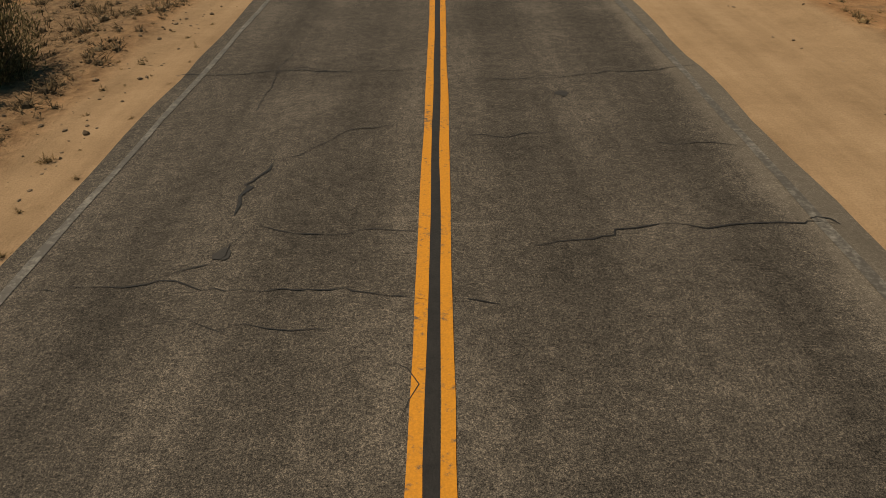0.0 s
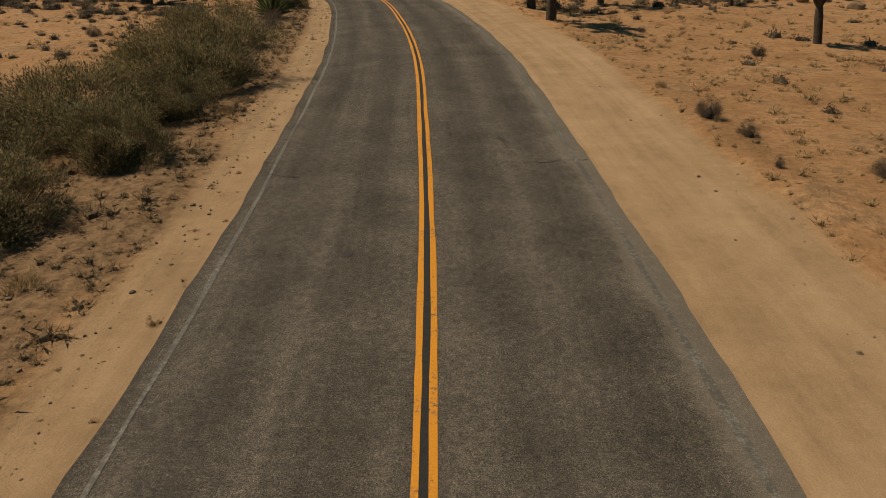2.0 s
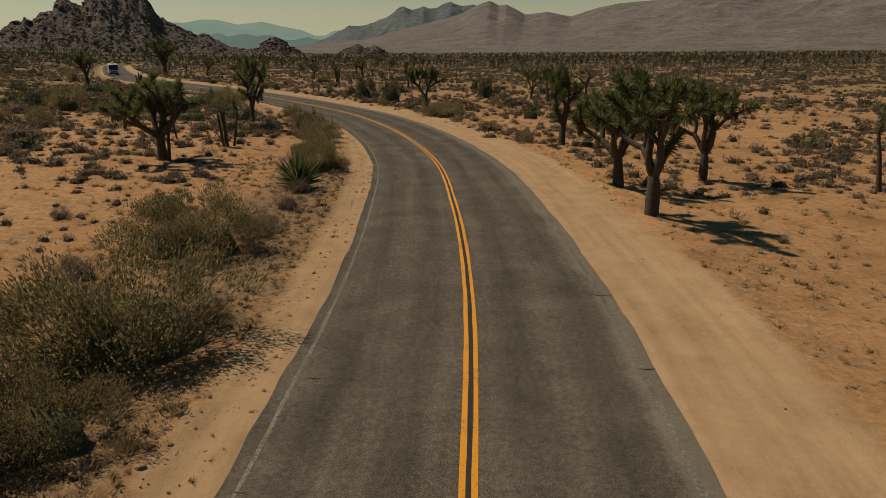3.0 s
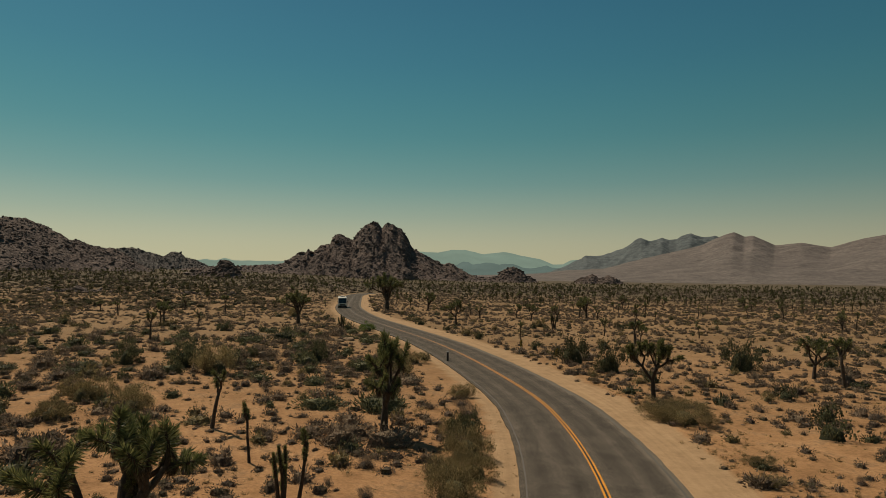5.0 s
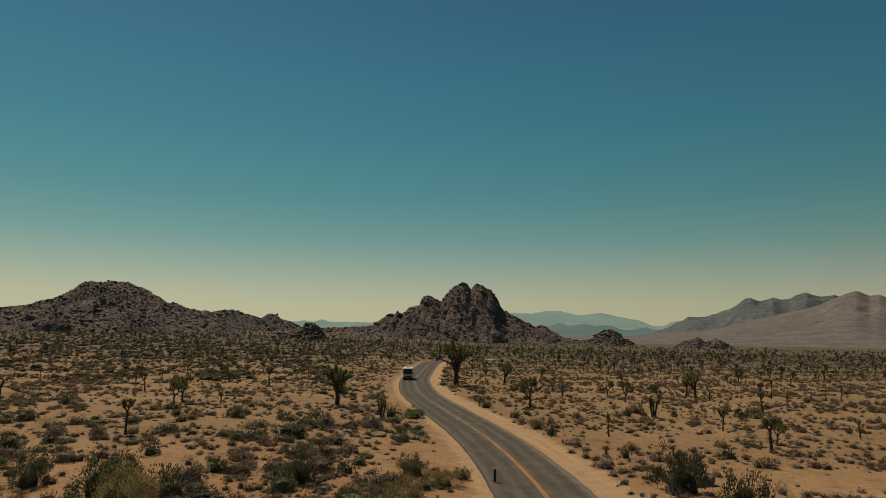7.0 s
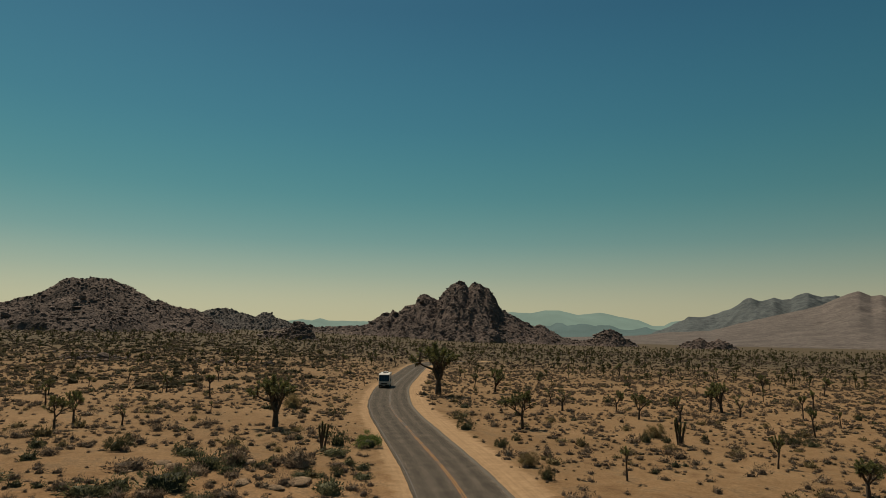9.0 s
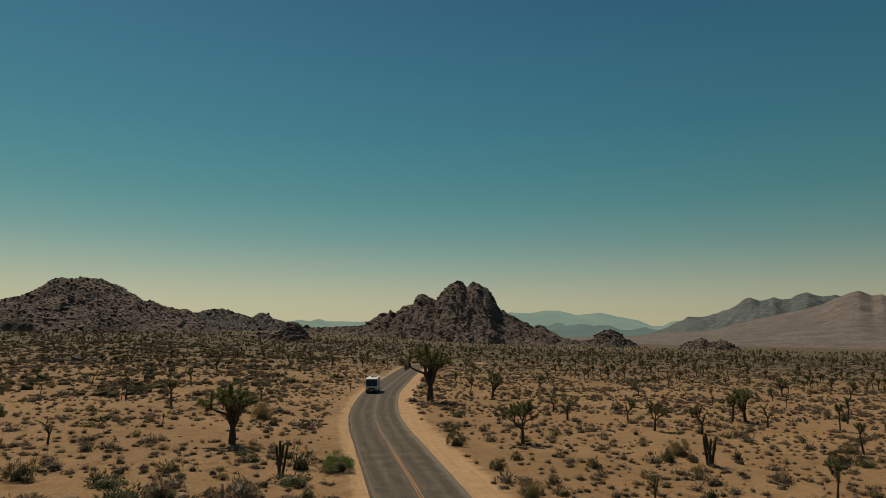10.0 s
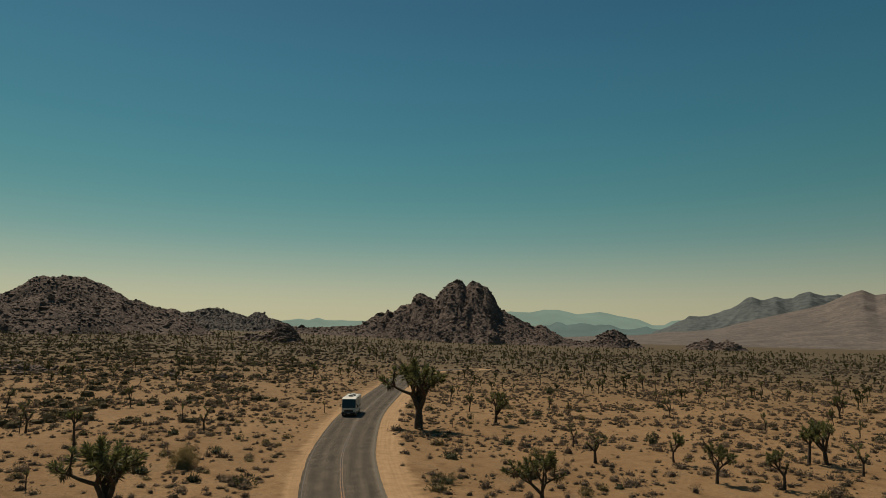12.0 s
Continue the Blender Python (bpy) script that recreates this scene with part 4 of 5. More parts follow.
STOCK = {}
for style, seeds in (("b", (1, 2, 3, 4)), ("f", (11, 12, 13, 14)), ("s", (21, 22, 23, 24)), ("p", (31, 32))):
    STOCK[style] = [[joshua(style, k), False] for k in seeds]
MEDIUM = {style: [[joshua(style, k, 95), False] for k in seeds] for style, seeds in (("b", (7, 8, 9)), ("f", (18, 19, 20)), ("s", (28, 29)), ("p", (33,)))}
THIN = {style: [[joshua(style, k, 42), False] for k in seeds] for style, seeds in (("b", (5, 6)), ("f", (15, 16, 17)), ("s", (25, 26, 27)))}
pick_rng = np.random.default_rng(77)


def put(stock, x, y, high, wide, tall, spread, sink=0.04, turn=None):
    """Set the next one of a stock of things down on the ground, at its own size."""
    entry = stock[pick_rng.integers(len(stock))]
    ob, used = entry
    s, w = high / tall, wide / spread
    m = pose(x, y, on_land(x, y) - sink, 0, 0, pick_rng.uniform(0, 360) if turn is None else turn) @ Matrix.Diagonal((w, w, s, 1))
    if used:
        return copy_thing(ob, m)
    entry[1] = True
    ob.matrix_basis = m
    return ob


def plant_tree(style, x, y, high, wide, stocks=STOCK):
    stock = stocks[style]
    spread = stock[0][0]["spread"]
    w = min(max(wide / spread, 0.8 * high / 5), 1.6 * high / 5)
    put(stock, x, y, high, w, 5.0, 1.0)


ROADSIDE_TREES = [("b", 5.4, 59.6, 5.3, 5.0), ("b", 5.7, 53.1, 5.9, 5.9), ("b", 10.4, 63.0, 4.7, 4.6), ("b", 3.8, 76.0, 5.7, 4.4), ("f", -9.8, 104.9, 5.2, 3.9),
                  ("s", 18.1, 60.5, 4.3, 2.0), ("s", 24.3, 63.7, 4.2, 2.0), ("f", 16.2, 46.0, 4.4, 2.6), ("s", 29.5, 80.4, 4.6, 2.4), ("b", -20.2, 63.4, 4.9, 5.6), ("s", -19.6, 63.0, 3.3, 1.2),
                  ("s", -31.4, 78.2, 4.2, 3.0), ("s", -25.0, 74.4, 3.7, 1.5), ("p", -19.2, 69.9, 2.6, 0.5), ("s", -18.9, 70.5, 5.0, 1.5), ("b", -22.7, 83.6, 5.6, 4.1)]
PLAIN_TREES = [("f", 3.0, 125.8, 4.5, 4.0), ("s", 5.3, 120.7, 4.9, 2.3), ("f", 11.4, 130.2, 4.5, 3.7), ("f", -59.4, 173.8, 6.0, 4.7), ("f", -64.1, 197.9, 4.1, 3.9),
               ("f", -56.9, 204.8, 3.7, 2.5), ("f", -50.3, 196.1, 4.6, 3.6), ("f", -44.2, 196.9, 5.3, 5.2), ("p", -38.0, 173.0, 3.3, 1.7), ("s", -43.6, 214.5, 3.9, 2.5),
               ("b", -41.7, 215.1, 5.4, 3.9), ("f", -37.9, 210.0, 4.0, 2.8), ("f", -26.8, 165.8, 4.6, 3.1), ("s", -36.9, 150.2, 3.2, 0.9), ("s", -28.9, 212.0, 4.0, 1.4),
               ("s", -28.5, 222.3, 4.3, 1.5), ("s", -25.6, 192.0, 3.7, 1.5), ("s", -23.3, 204.3, 2.4, 1.0), ("f", -19.1, 156.6, 3.6, 2.5)]
FAR_PLAIN_TREES = [("f", -29.7, 266.9, 6.1, 5.2), ("b", -89.6, 219.4, 5.2, 4.4), ("f", -102.7, 232.5, 4.8, 4.2), ("b", -80.6, 148.4, 6.6, 6.2), ("p", -66.7, 142.6, 4.5, 1.8),
                   ("f", -92.9, 135.7, 2.8, 2.3), ("f", -98.3, 132.8, 4.4, 3.0), ("f", -94.4, 128.7, 4.3, 1.9), ("s", -118.4, 138.9, 4.7, 2.9), ("s", -127.0, 163.0, 4.0, 1.2),
                   ("s", -118.8, 209.4, 3.5, 1.6), ("b", -43.1, 270.6, 4.1, 2.8), ("f", -43.2, 282.4, 3.2, 2.2), ("b", -95.2, 205.5, 8.4, 7.7), ("s", -95.3, 149.9, 2.8, 1.4)]
VALLEY_TREES = [("f", -126.9, 163.7, 4.6, 2.2), ("s", -123.0, 183.6, 4.0, 1.7), ("f", -113.3, 180.3, 3.9, 2.3), ("s", -113.0, 162.8, 4.1, 1.9), ("s", -92.5, 210.8, 2.2, 0.9),
                ("f", -71.0, 207.9, 3.6, 1.9), ("f", -43.5, 258.0, 4.1, 2.6), ("s", -65.4, 269.3, 3.1, 1.8), ("s", -74.3, 109.7, 3.9, 1.6), ("s", -11.3, 169.0, 3.9, 2.3),
                ("s", -18.7, 149.4, 3.8, 2.3), ("f", -120.5, 116.3, 5.2, 5.5)]
planted = []
for row in ROADSIDE_TREES + PLAIN_TREES + FAR_PLAIN_TREES + VALLEY_TREES:
    plant_tree(*row, STOCK if row in ROADSIDE_TREES else MEDIUM)
    planted.append(row[1:3])


def spread_out(rng, count, left, right, near, farthest, gap, taken, clear=9.0, power=1.0):
    """Places on the plain in a fan from the road's first bend, clear of the road and of each other."""
    out = []
    tries = 0
    while len(out) < count and tries < count * 40:
        tries += 1
        a = radians(rng.uniform(right, left))
        r = near + (farthest - near) * rng.random() ** power
        x, y = -5 - math.sin(a) * r, 55 + math.cos(a) * r
        if any((x - px) ** 2 + (y - py) ** 2 < gap * gap for px, py in taken):
            continue
        if abs(float(to_road([x], [y])[0][0])) < (clear if y < 76 else min(clear, 7.0)):
            continue
        out.append((x, y))
        taken.append((x, y))
    return out


tree_rng = np.random.default_rng(19)
for x, y in spread_out(tree_rng, 58, 2, -28, 120, 300, 7.0, planted, 14, 0.7) + spread_out(tree_rng, 54, 78, 2, 150, 300, 8.0, planted, 14, 0.8):
    style = tree_rng.choice(["b", "f", "f", "s", "s"])
    high = tree_rng.uniform(2.6, 5.0)
    plant_tree(style, x, y, high, high * {"b": 0.8, "f": 0.65, "s": 0.4}[style], THIN)


# far trees: small shapes, too many and too far to tell apart
def far_tree(seed):
    rng = np.random.default_rng(seed)
    verts, faces = [], []
    heads = [(0, 0, 0.85)]
    for k in range(rng.integers(2, 6)):
        a, r = rng.uniform(0, 6.3), rng.uniform(0.08, 0.24)
        heads.append((math.cos(a) * r, math.sin(a) * r, rng.uniform(0.66, 1.0)))
    def strip(p, q, w):
        for s in ((w, 0, 0), (0, w, 0)):
            o = len(verts)
            verts.extend([np.array(p) - s, np.array(p) + s, np.array(q) + s, np.array(q) - s])
            faces.append((o, o + 1, o + 2, o + 3))
    fork = np.array((0, 0, 0.45))
    strip((0, 0, 0), fork, 0.035)
    for h in heads:
        strip(fork, h, 0.025)
    for h in heads:
        for _ in range(6):
            d = unit(rng.normal(size=3)) * 0.16
            s = unit(np.cross(d, rng.normal(size=3))) * 0.06
            o = len(verts)
            verts.extend([np.array(h) - s, np.array(h) + s, np.array(h) + d + s * 0.5, np.array(h) + d - s * 0.5])
            faces.append((o, o + 1, o + 2, o + 3))
    return np.array(verts), np.array(faces)


far_rng = np.random.default_rng(29)
n = 6000
a, r = np.radians(far_rng.uniform(-58, 82, n)), 235 + 620 * far_rng.random(n) ** 0.85
r[:1400] = far_rng.uniform(430, 900, 1400)
fx, fy = -5 - np.sin(a) * r, 55 + np.cos(a) * r
d, _ = to_road(fx, fy)
keep = np.abs(d) > 13
fx, fy = fx[keep], fy[keep]
size = far_rng.uniform(1.3, 3.4, (len(fx), 1)) * np.array([1.25, 1.25, 1.0])
fv, ff = scatter([far_tree(i) for i in range(14)], np.stack([fx, fy, ground_z(fx, fy) - 0.1], 1), size, far_rng, 0.06)
tagged(link_mesh("far_joshua_trees", fv, ff, FAR_GREEN), "distant joshua trees scattered over the plain", "trees", kind="stuff")


# ---- shrubs ----
def shrub(kind, seed, fine=1.0):
    """A bush about 1 m high and 2 m across at the origin. g: olive and leafy, d: dense dark green, y: dry grey twigs, t: straw grass, k: yucca."""
    rng = np.random.default_rng(seed)
    label, name, category = {"g": ("rounded olive-green desert bush with grey twigs", "desert_bush", "bush"), "d": ("dense dark green desert bush", "dark_bush", "bush"),
                   "y": ("dry grey-brown twiggy desert shrub", "dry_shrub", "shrub"), "t": ("tuft of pale straw-coloured grass", "grass_tuft", "grass"),
                   "e": ("fresh green leafy bush beside the road", "green_bush", "bush"),
                   "k": ("spiky grey-green yucca with stiff leaves", "yucca", "plant")}[kind]
    bush = thing(name, label, category, {"g": "olive bushes", "d": "dark bushes", "y": "dry shrubs", "t": "grass tufts", "k": "yuccas", "e": "green bushes"}[kind])
    if kind == "k":
        n = 150
        d = unit(rng.normal(size=(n, 3)) + [0, 0, 0.55])
        d[:, 2] = np.abs(d[:, 2]) * 0.9 + 0.05
        blade_mesh("rosette", np.tile([0, 0, 0.12], (n, 1)) + d * 0.1, unit(d), rng.uniform(0.75, 1.0, n), 0.07, rng, BLADE, bush)
        blade_mesh("dead_foliage", np.tile([0, 0, 0.1], (60, 1)), unit(np.c_[rng.normal(size=(60, 2)), rng.uniform(-0.1, 0.25, 60)]), rng.uniform(0.5, 0.9, 60), 0.06, rng, DEAD, bush)
        return bush
    if kind == "t":
        n = 260
        b = np.c_[rng.normal(0, 0.35, (n, 2)), np.zeros(n)]
        d = unit(np.c_[b[:, :2] * 0.9 + rng.normal(0, 0.28, (n, 2)), rng.uniform(0.6, 1.2, n)])
        blade_mesh("grass", b, d, rng.uniform(0.4, 1.0, n), 0.03, rng, STRAW, bush, 0.12)
        return bush
    # an uneven dome: a dense twiggy heart under clumps of small leaves
    def reach(a):
        return 0.8 + 0.2 * np.sin(2 * a + seed) + 0.1 * np.sin(5 * a + 2 * seed)

    sides, rings = (16, 6) if fine > 0.5 else (9, 4)
    a, e = np.meshgrid(np.arange(sides) * 2 * np.pi / sides, np.linspace(0, 1.5, rings))
    r = reach(a) * (0.54 if kind != "y" else 0.46) * (1 + rng.normal(0, 0.07, a.shape))
    v = np.stack([r * np.cos(a) * np.cos(e), r * np.sin(a) * np.cos(e), 0.88 * r * np.sin(e) ** 0.75], -1)
    q = [(i * sides + k, i * sides + (k + 1) % sides, (i + 1) * sides + (k + 1) % sides, (i + 1) * sides + k) for i in range(rings - 1) for k in range(sides)]
    q.append(tuple(range((rings - 1) * sides, rings * sides)))
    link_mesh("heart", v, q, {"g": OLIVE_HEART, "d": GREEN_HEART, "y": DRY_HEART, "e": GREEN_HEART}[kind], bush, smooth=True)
    count = {"g": 70, "d": 60, "y": 50, "e": 44}[kind]
    a, e = rng.uniform(0, 6.3, count), np.arcsin(rng.uniform(0.02, 0.99, count))
    r = rng.uniform(0.74, 1.02, count) * reach(a)
    clumps = np.stack([r * np.cos(a) * np.cos(e), r * np.sin(a) * np.cos(e), 0.04 + 0.88 * r * np.sin(e) ** 0.75], 1)
    n = int(fine ** 0.5 * {"g": 130, "d": 100, "y": 420, "e": 100}[kind])
    d = unit(clumps[rng.integers(0, count, n)] + rng.normal(0, 0.10, (n, 3)))
    d[:, 2] = np.abs(d[:, 2])
    blade_mesh("branchwork", np.c_[rng.normal(0, 0.14, (n, 2)), np.zeros(n)], d, rng.uniform(0.55, 0.85 if kind != "y" else 0.98, n), 0.013, rng, TWIG if kind != "y" else DRY, bush)
    m = int(fine * {"g": 20000, "d": 9000, "y": 8000, "e": 11000}[kind])
    p = clumps[rng.integers(0, count, m)] + rng.normal(0, 0.085, (m, 3)) * [1, 1, 0.85]
    p[:, 2] = np.clip(p[:, 2], 0.03, None)
    w = unit(unit(p) * 0.7 + rng.normal(0, 0.38, (m, 3)) + [0, 0, 0.6])
    blade_mesh("foliage", p, w, rng.uniform(0.028, 0.062, m) / fine ** 0.25, {"g": 0.012, "d": 0.020, "y": 0.008, "e": 0.020}[kind] / fine ** 0.5, rng, {"g": OLIVE, "d": GREEN, "y": DRY, "e": FRESH}[kind], bush)
    return bush


NEAR_SHRUBS = {k: [[shrub(k, s), False] for s in seeds] for k, seeds in (("g", (6, 7, 8, 9)), ("d", (16,)), ("e", (51,)), ("y", (28, 29)), ("t", (34, 35)), ("k", (42,)))}
SHRUBS = {k: [[shrub(k, s, 0.34), False] for s in seeds] for k, seeds in (("g", (1, 2, 3, 4)), ("d", (11, 12, 13)), ("e", (52,)), ("y", (21, 22, 23, 24)), ("t", (31, 32, 33)), ("k", (41,)))}
ROUGH = {k: [[shrub(k, s, 0.045), False] for s in seeds] for k, seeds in (("g", (5, 6)), ("d", (14, 15)), ("y", (25, 26, 27)))}


def plant_shrub(kind, x, y, high, wide, stocks=SHRUBS):
    put(stocks[kind], x, y, min(high, (0.62 if kind == "d" else 0.5) * wide + 0.25) if kind in "gdye" else high, wide, 1.12, 2.3, 0.03)


BANK_SHRUBS = [("g", -8.2, 36.2, 1.7, 4.2), ("g", -8.0, 32.2, 1.8, 3.4), ("g", -8.6, 39.6, 1.9, 3.8), ("y", -7.3, 41.4, 1.1, 1.6), ("y", -12.1, 39.5, 1.0, 1.5), ("y", -13.0, 44.4, 0.7, 1.5),
               ("g", -10.4, 46.9, 1.5, 4.0), ("y", -8.8, 49.2, 1.4, 3.0), ("y", -13.1, 50.1, 0.9, 1.9), ("y", -17.0, 49.7, 0.8, 1.4), ("y", -10.0, 57.0, 1.2, 2.2), ("k", -10.4, 58.2, 2.1, 3.0),
               ("g", -8.8, 23.0, 2.0, 4.4), ("g", -9.0, 28.1, 1.3, 2.6), ("g", -11.0, 30.8, 1.1, 2.4), ("g", -7.4, 9.8, 1.6, 2.4), ("g", -10.4, 34.2, 1.4, 3.2), ("g", -10.9, 63.5, 1.6, 2.6)]
PATH_SHRUBS = [("y", 7.4, 34.5, 0.8, 1.7), ("y", 9.8, 50.6, 0.5, 0.9), ("y", 12.7, 43.8, 0.7, 1.2), ("y", 7.6, 30.6, 0.4, 0.5), ("t", 7.2, 38.2, 0.45, 0.5), ("t", 7.2, 32.1, 0.5, 0.8),
               ("t", -4.7, 31.2, 0.45, 0.8), ("y", 7.9, 24.5, 0.85, 1.5), ("e", 9.4, 25.6, 0.95, 1.5), ("y", 9.8, 30.2, 0.7, 1.7), ("y", 7.9, 33.0, 0.6, 1.0), ("g", -7.2, 97.2, 1.2, 3.3),
               ("g", -2.0, 87.7, 0.85, 2.9), ("g", -1.6, 83.8, 0.5, 1.8), ("g", 1.1, 76.8, 0.96, 1.9), ("y", 2.6, 87.2, 0.6, 1.2), ("d", -14.0, 69.6, 0.9, 1.8), ("t", -6.4, 36.0, 0.4, 0.8), ("t", -6.8, 26.0, 0.35, 0.8)]
BEND_SHRUBS = [("g", -19.2, 86.1, 2.2, 3.0), ("g", -15.9, 77.9, 1.1, 2.1), ("g", -37.6, 114.6, 1.2, 2.9), ("y", -19.5, 76.7, 1.0, 1.8), ("y", -19.6, 73.6, 0.65, 0.8), ("g", -44.3, 79.5, 1.7, 3.6),
               ("g", -40.7, 74.4, 1.25, 2.8), ("g", -39.4, 79.0, 1.5, 3.4), ("d", -57.8, 93.1, 1.85, 3.3), ("d", -52.3, 95.4, 2.0, 4.2), ("d", -52.2, 104.4, 2.3, 2.6), ("y", -34.5, 70.0, 0.7, 1.2),
               ("g", -34.2, 104.8, 2.4, 4.6), ("d", -3.8, 129.2, 3.4, 3.8), ("d", -21.7, 124.8, 2.4, 4.0), ("d", -16.7, 120.6, 2.2, 3.7), ("d", 5.3, 136.8, 2.1, 3.1)]
VALLEY_SHRUBS = [("e", -64.8, 147.6, 2.1, 4.8), ("d", -78.1, 126.9, 2.5, 4.3), ("d", -27.3, 183.3, 2.2, 3.4), ("d", -25.1, 182.3, 1.5, 2.7), ("g", -42.1, 176.8, 2.5, 4.2), ("d", -53.5, 157.2, 1.7, 2.8),
                 ("d", -55.0, 163.6, 1.9, 1.8), ("g", -46.2, 149.2, 1.4, 2.1), ("d", -42.3, 145.1, 2.2, 2.7), ("d", -71.6, 177.5, 1.5, 3.6), ("d", -108.0, 280.3, 3.0, 4.4), ("d", -21.6, 219.2, 2.5, 2.8),
                 ("y", -126.6, 207.0, 2.8, 5.0), ("d", -63.4, 165.5, 2.7, 3.1), ("d", -42.0, 172.7, 2.1, 2.9), ("g", -94.4, 164.2, 2.4, 3.3), ("d", -41.6, 116.0, 2.8, 4.6), ("g", -47.3, 94.2, 2.8, 4.6)]
BANK_BEND_SHRUBS = [("g", -12.0, 66.8, 1.5, 2.8), ("g", -14.2, 75.4, 1.5, 3.0), ("g", -14.6, 78.6, 1.6, 3.0), ("g", -16.4, 81.9, 1.7, 3.2), ("d", -18.3, 86.4, 2.1, 2.8), ("y", -17.8, 84.0, 1.2, 2.4),
                    ("y", -20.5, 91.4, 1.3, 2.6), ("g", -23.9, 97.8, 1.5, 2.8), ("y", -22.6, 94.8, 1.1, 2.2), ("y", -13.5, 68.9, 0.9, 1.8), ("y", -14.0, 71.9, 0.9, 1.7), ("g", -12.3, 70.5, 1.0, 1.8),
                    ("y", -17.3, 73.1, 0.7, 1.2), ("y", -23.7, 67.5, 0.6, 1.0), ("y", -9.4, 53.6, 1.2, 2.2), ("d", -13.9, 52.2, 0.9, 2.2), ("y", -12.1, 43.6, 1.0, 1.9), ("y", -11.2, 63.4, 1.2, 2.2)]
MORE_SHRUBS = [("d", -37.6, 117.6, 1.6, 2.4), ("d", -45.2, 106.8, 1.9, 2.8), ("y", -29.0, 95.0, 1.0, 2.2), ("y", -24.0, 92.5, 0.8, 1.6)]
bushes = []
for row in BANK_SHRUBS + BANK_BEND_SHRUBS + PATH_SHRUBS + BEND_SHRUBS + VALLEY_SHRUBS + MORE_SHRUBS:
    plant_shrub(*row, NEAR_SHRUBS if row in BANK_SHRUBS or row in PATH_SHRUBS[:12] else SHRUBS)
    bushes.append(row[1:3])
shrub_rng = np.random.default_rng(37)
for x, y in spread_out(shrub_rng, 380, 78, -32, 12, 200, 2.2, bushes + planted, 8.2, 0.7):
    kind = shrub_rng.choice(["g", "g", "d", "y", "y", "y", "y"])
    wide = shrub_rng.uniform(1.0, 2.6)
    plant_shrub(kind, x, y, wide * shrub_rng.uniform(0.45, 0.75), wide, ROUGH)



# patterns that were not needed stay out of the place
for stocks in (STOCK, MEDIUM, THIN, NEAR_SHRUBS, SHRUBS, ROUGH):
    for stock in stocks.values():
        for ob, used in stock:
            if not used:
                for child in list(ob.children):
                    bpy.data.objects.remove(child)
                bpy.data.objects.remove(ob)


# low scrub and grass, uncountable
def clump(seed, count, long, wide, core=0.62):
    """A low rounded bush of short thin twigs and leaves, one triangle each, thickest near its surface."""
    rng = np.random.default_rng(seed)
    a, e = rng.uniform(0, 2 * np.pi, count), np.arcsin(rng.uniform(0.0, 1.0, count))
    out = np.stack([np.cos(a) * np.cos(e), np.sin(a) * np.cos(e), np.sin(e)], 1)
    swell = 1 + 0.24 * np.sin(2 * a + seed) + 0.12 * np.sin(3 * a + 2 * seed) + 0.10 * np.sin(5 * e + seed)
    b = out * (rng.random(count) ** 0.45 * swell)[:, None] * [0.40, 0.40, 0.34]
    way = unit(out + rng.normal(0, 0.38, (count, 3)) + [0, 0, 0.28])
    side = unit(np.cross(way, rng.normal(size=(count, 3)))) * (0.5 * wide * rng.uniform(0.6, 1.4, count))[:, None]
    size = (long * rng.uniform(0.6, 1.3, count))[:, None]
    b = b - way * size * 0.35
    twigs = np.stack([b - side, b + side, b + way * size], 1).reshape(-1, 3)
    # a dark twiggy core that closes the gaps
    a = np.arange(6) * np.pi / 3
    r = core * (1 + 0.24 * np.sin(2 * a + seed)) * (1 + rng.normal(0, 0.12, (2, 6)))
    dome = np.concatenate([np.stack([0.40 * f * q * np.cos(a), 0.40 * f * q * np.sin(a), h * q], 1) for f, h, q in ((1.0, -0.03, r[0]), (0.72, 0.24, r[1]))] + [[[0, 0, 0.35 * core]]])
    faces = [(k, (k + 1) % 6, 6 + k) for k in range(6)] + [((k + 1) % 6, 6 + (k + 1) % 6, 6 + k) for k in range(6)] + [(6 + k, 6 + (k + 1) % 6, 12) for k in range(6)]
    return np.concatenate([twigs, dome]), np.concatenate([np.arange(3 * count).reshape(-1, 3), np.array(faces) + 3 * count])


def carpet(name, label, protos, count, fan, reach, sizes, material, rng, clear, clump=True, power=0.7, heart=(-5, 55), hole=(0, 0, 0)):
    a = np.radians(rng.uniform(*fan, count))
    r = reach[0] + (reach[1] - reach[0]) * rng.random(count) ** power
    x, y = heart[0] - np.sin(a) * r, heart[1] + np.cos(a) * r
    d, _ = to_road(x, y)
    ok = np.abs(d) > np.where(y > 76, min(clear, 6.2), clear) + rng.exponential(0.8, count)
    ok &= np.hypot(x - hole[0], y - hole[1]) >= hole[2]
    if clump:
        ok &= (np.sin(x * 0.21 + 2 * np.sin(y * 0.11)) + np.sin(y * 0.19 + 2 * np.sin(x * 0.13)) + rng.normal(0, 0.9, count)) > -0.75
    x, y = x[ok], y[ok]
    z = land(x, y)[0] - 0.02
    w = np.clip(np.exp(rng.normal(math.log(sizes), 0.42, (len(x), 1))), 0, sizes * 1.7)
    v, f = scatter(protos, np.stack([x, y, z], 1), w * rng.uniform(0.7, 1.2, (len(x), 3)) * [1.15, 1.15, 1.1], rng, 0.1)
    return tagged(link_mesh(name, v, f, material), label, "scrub", kind="stuff")


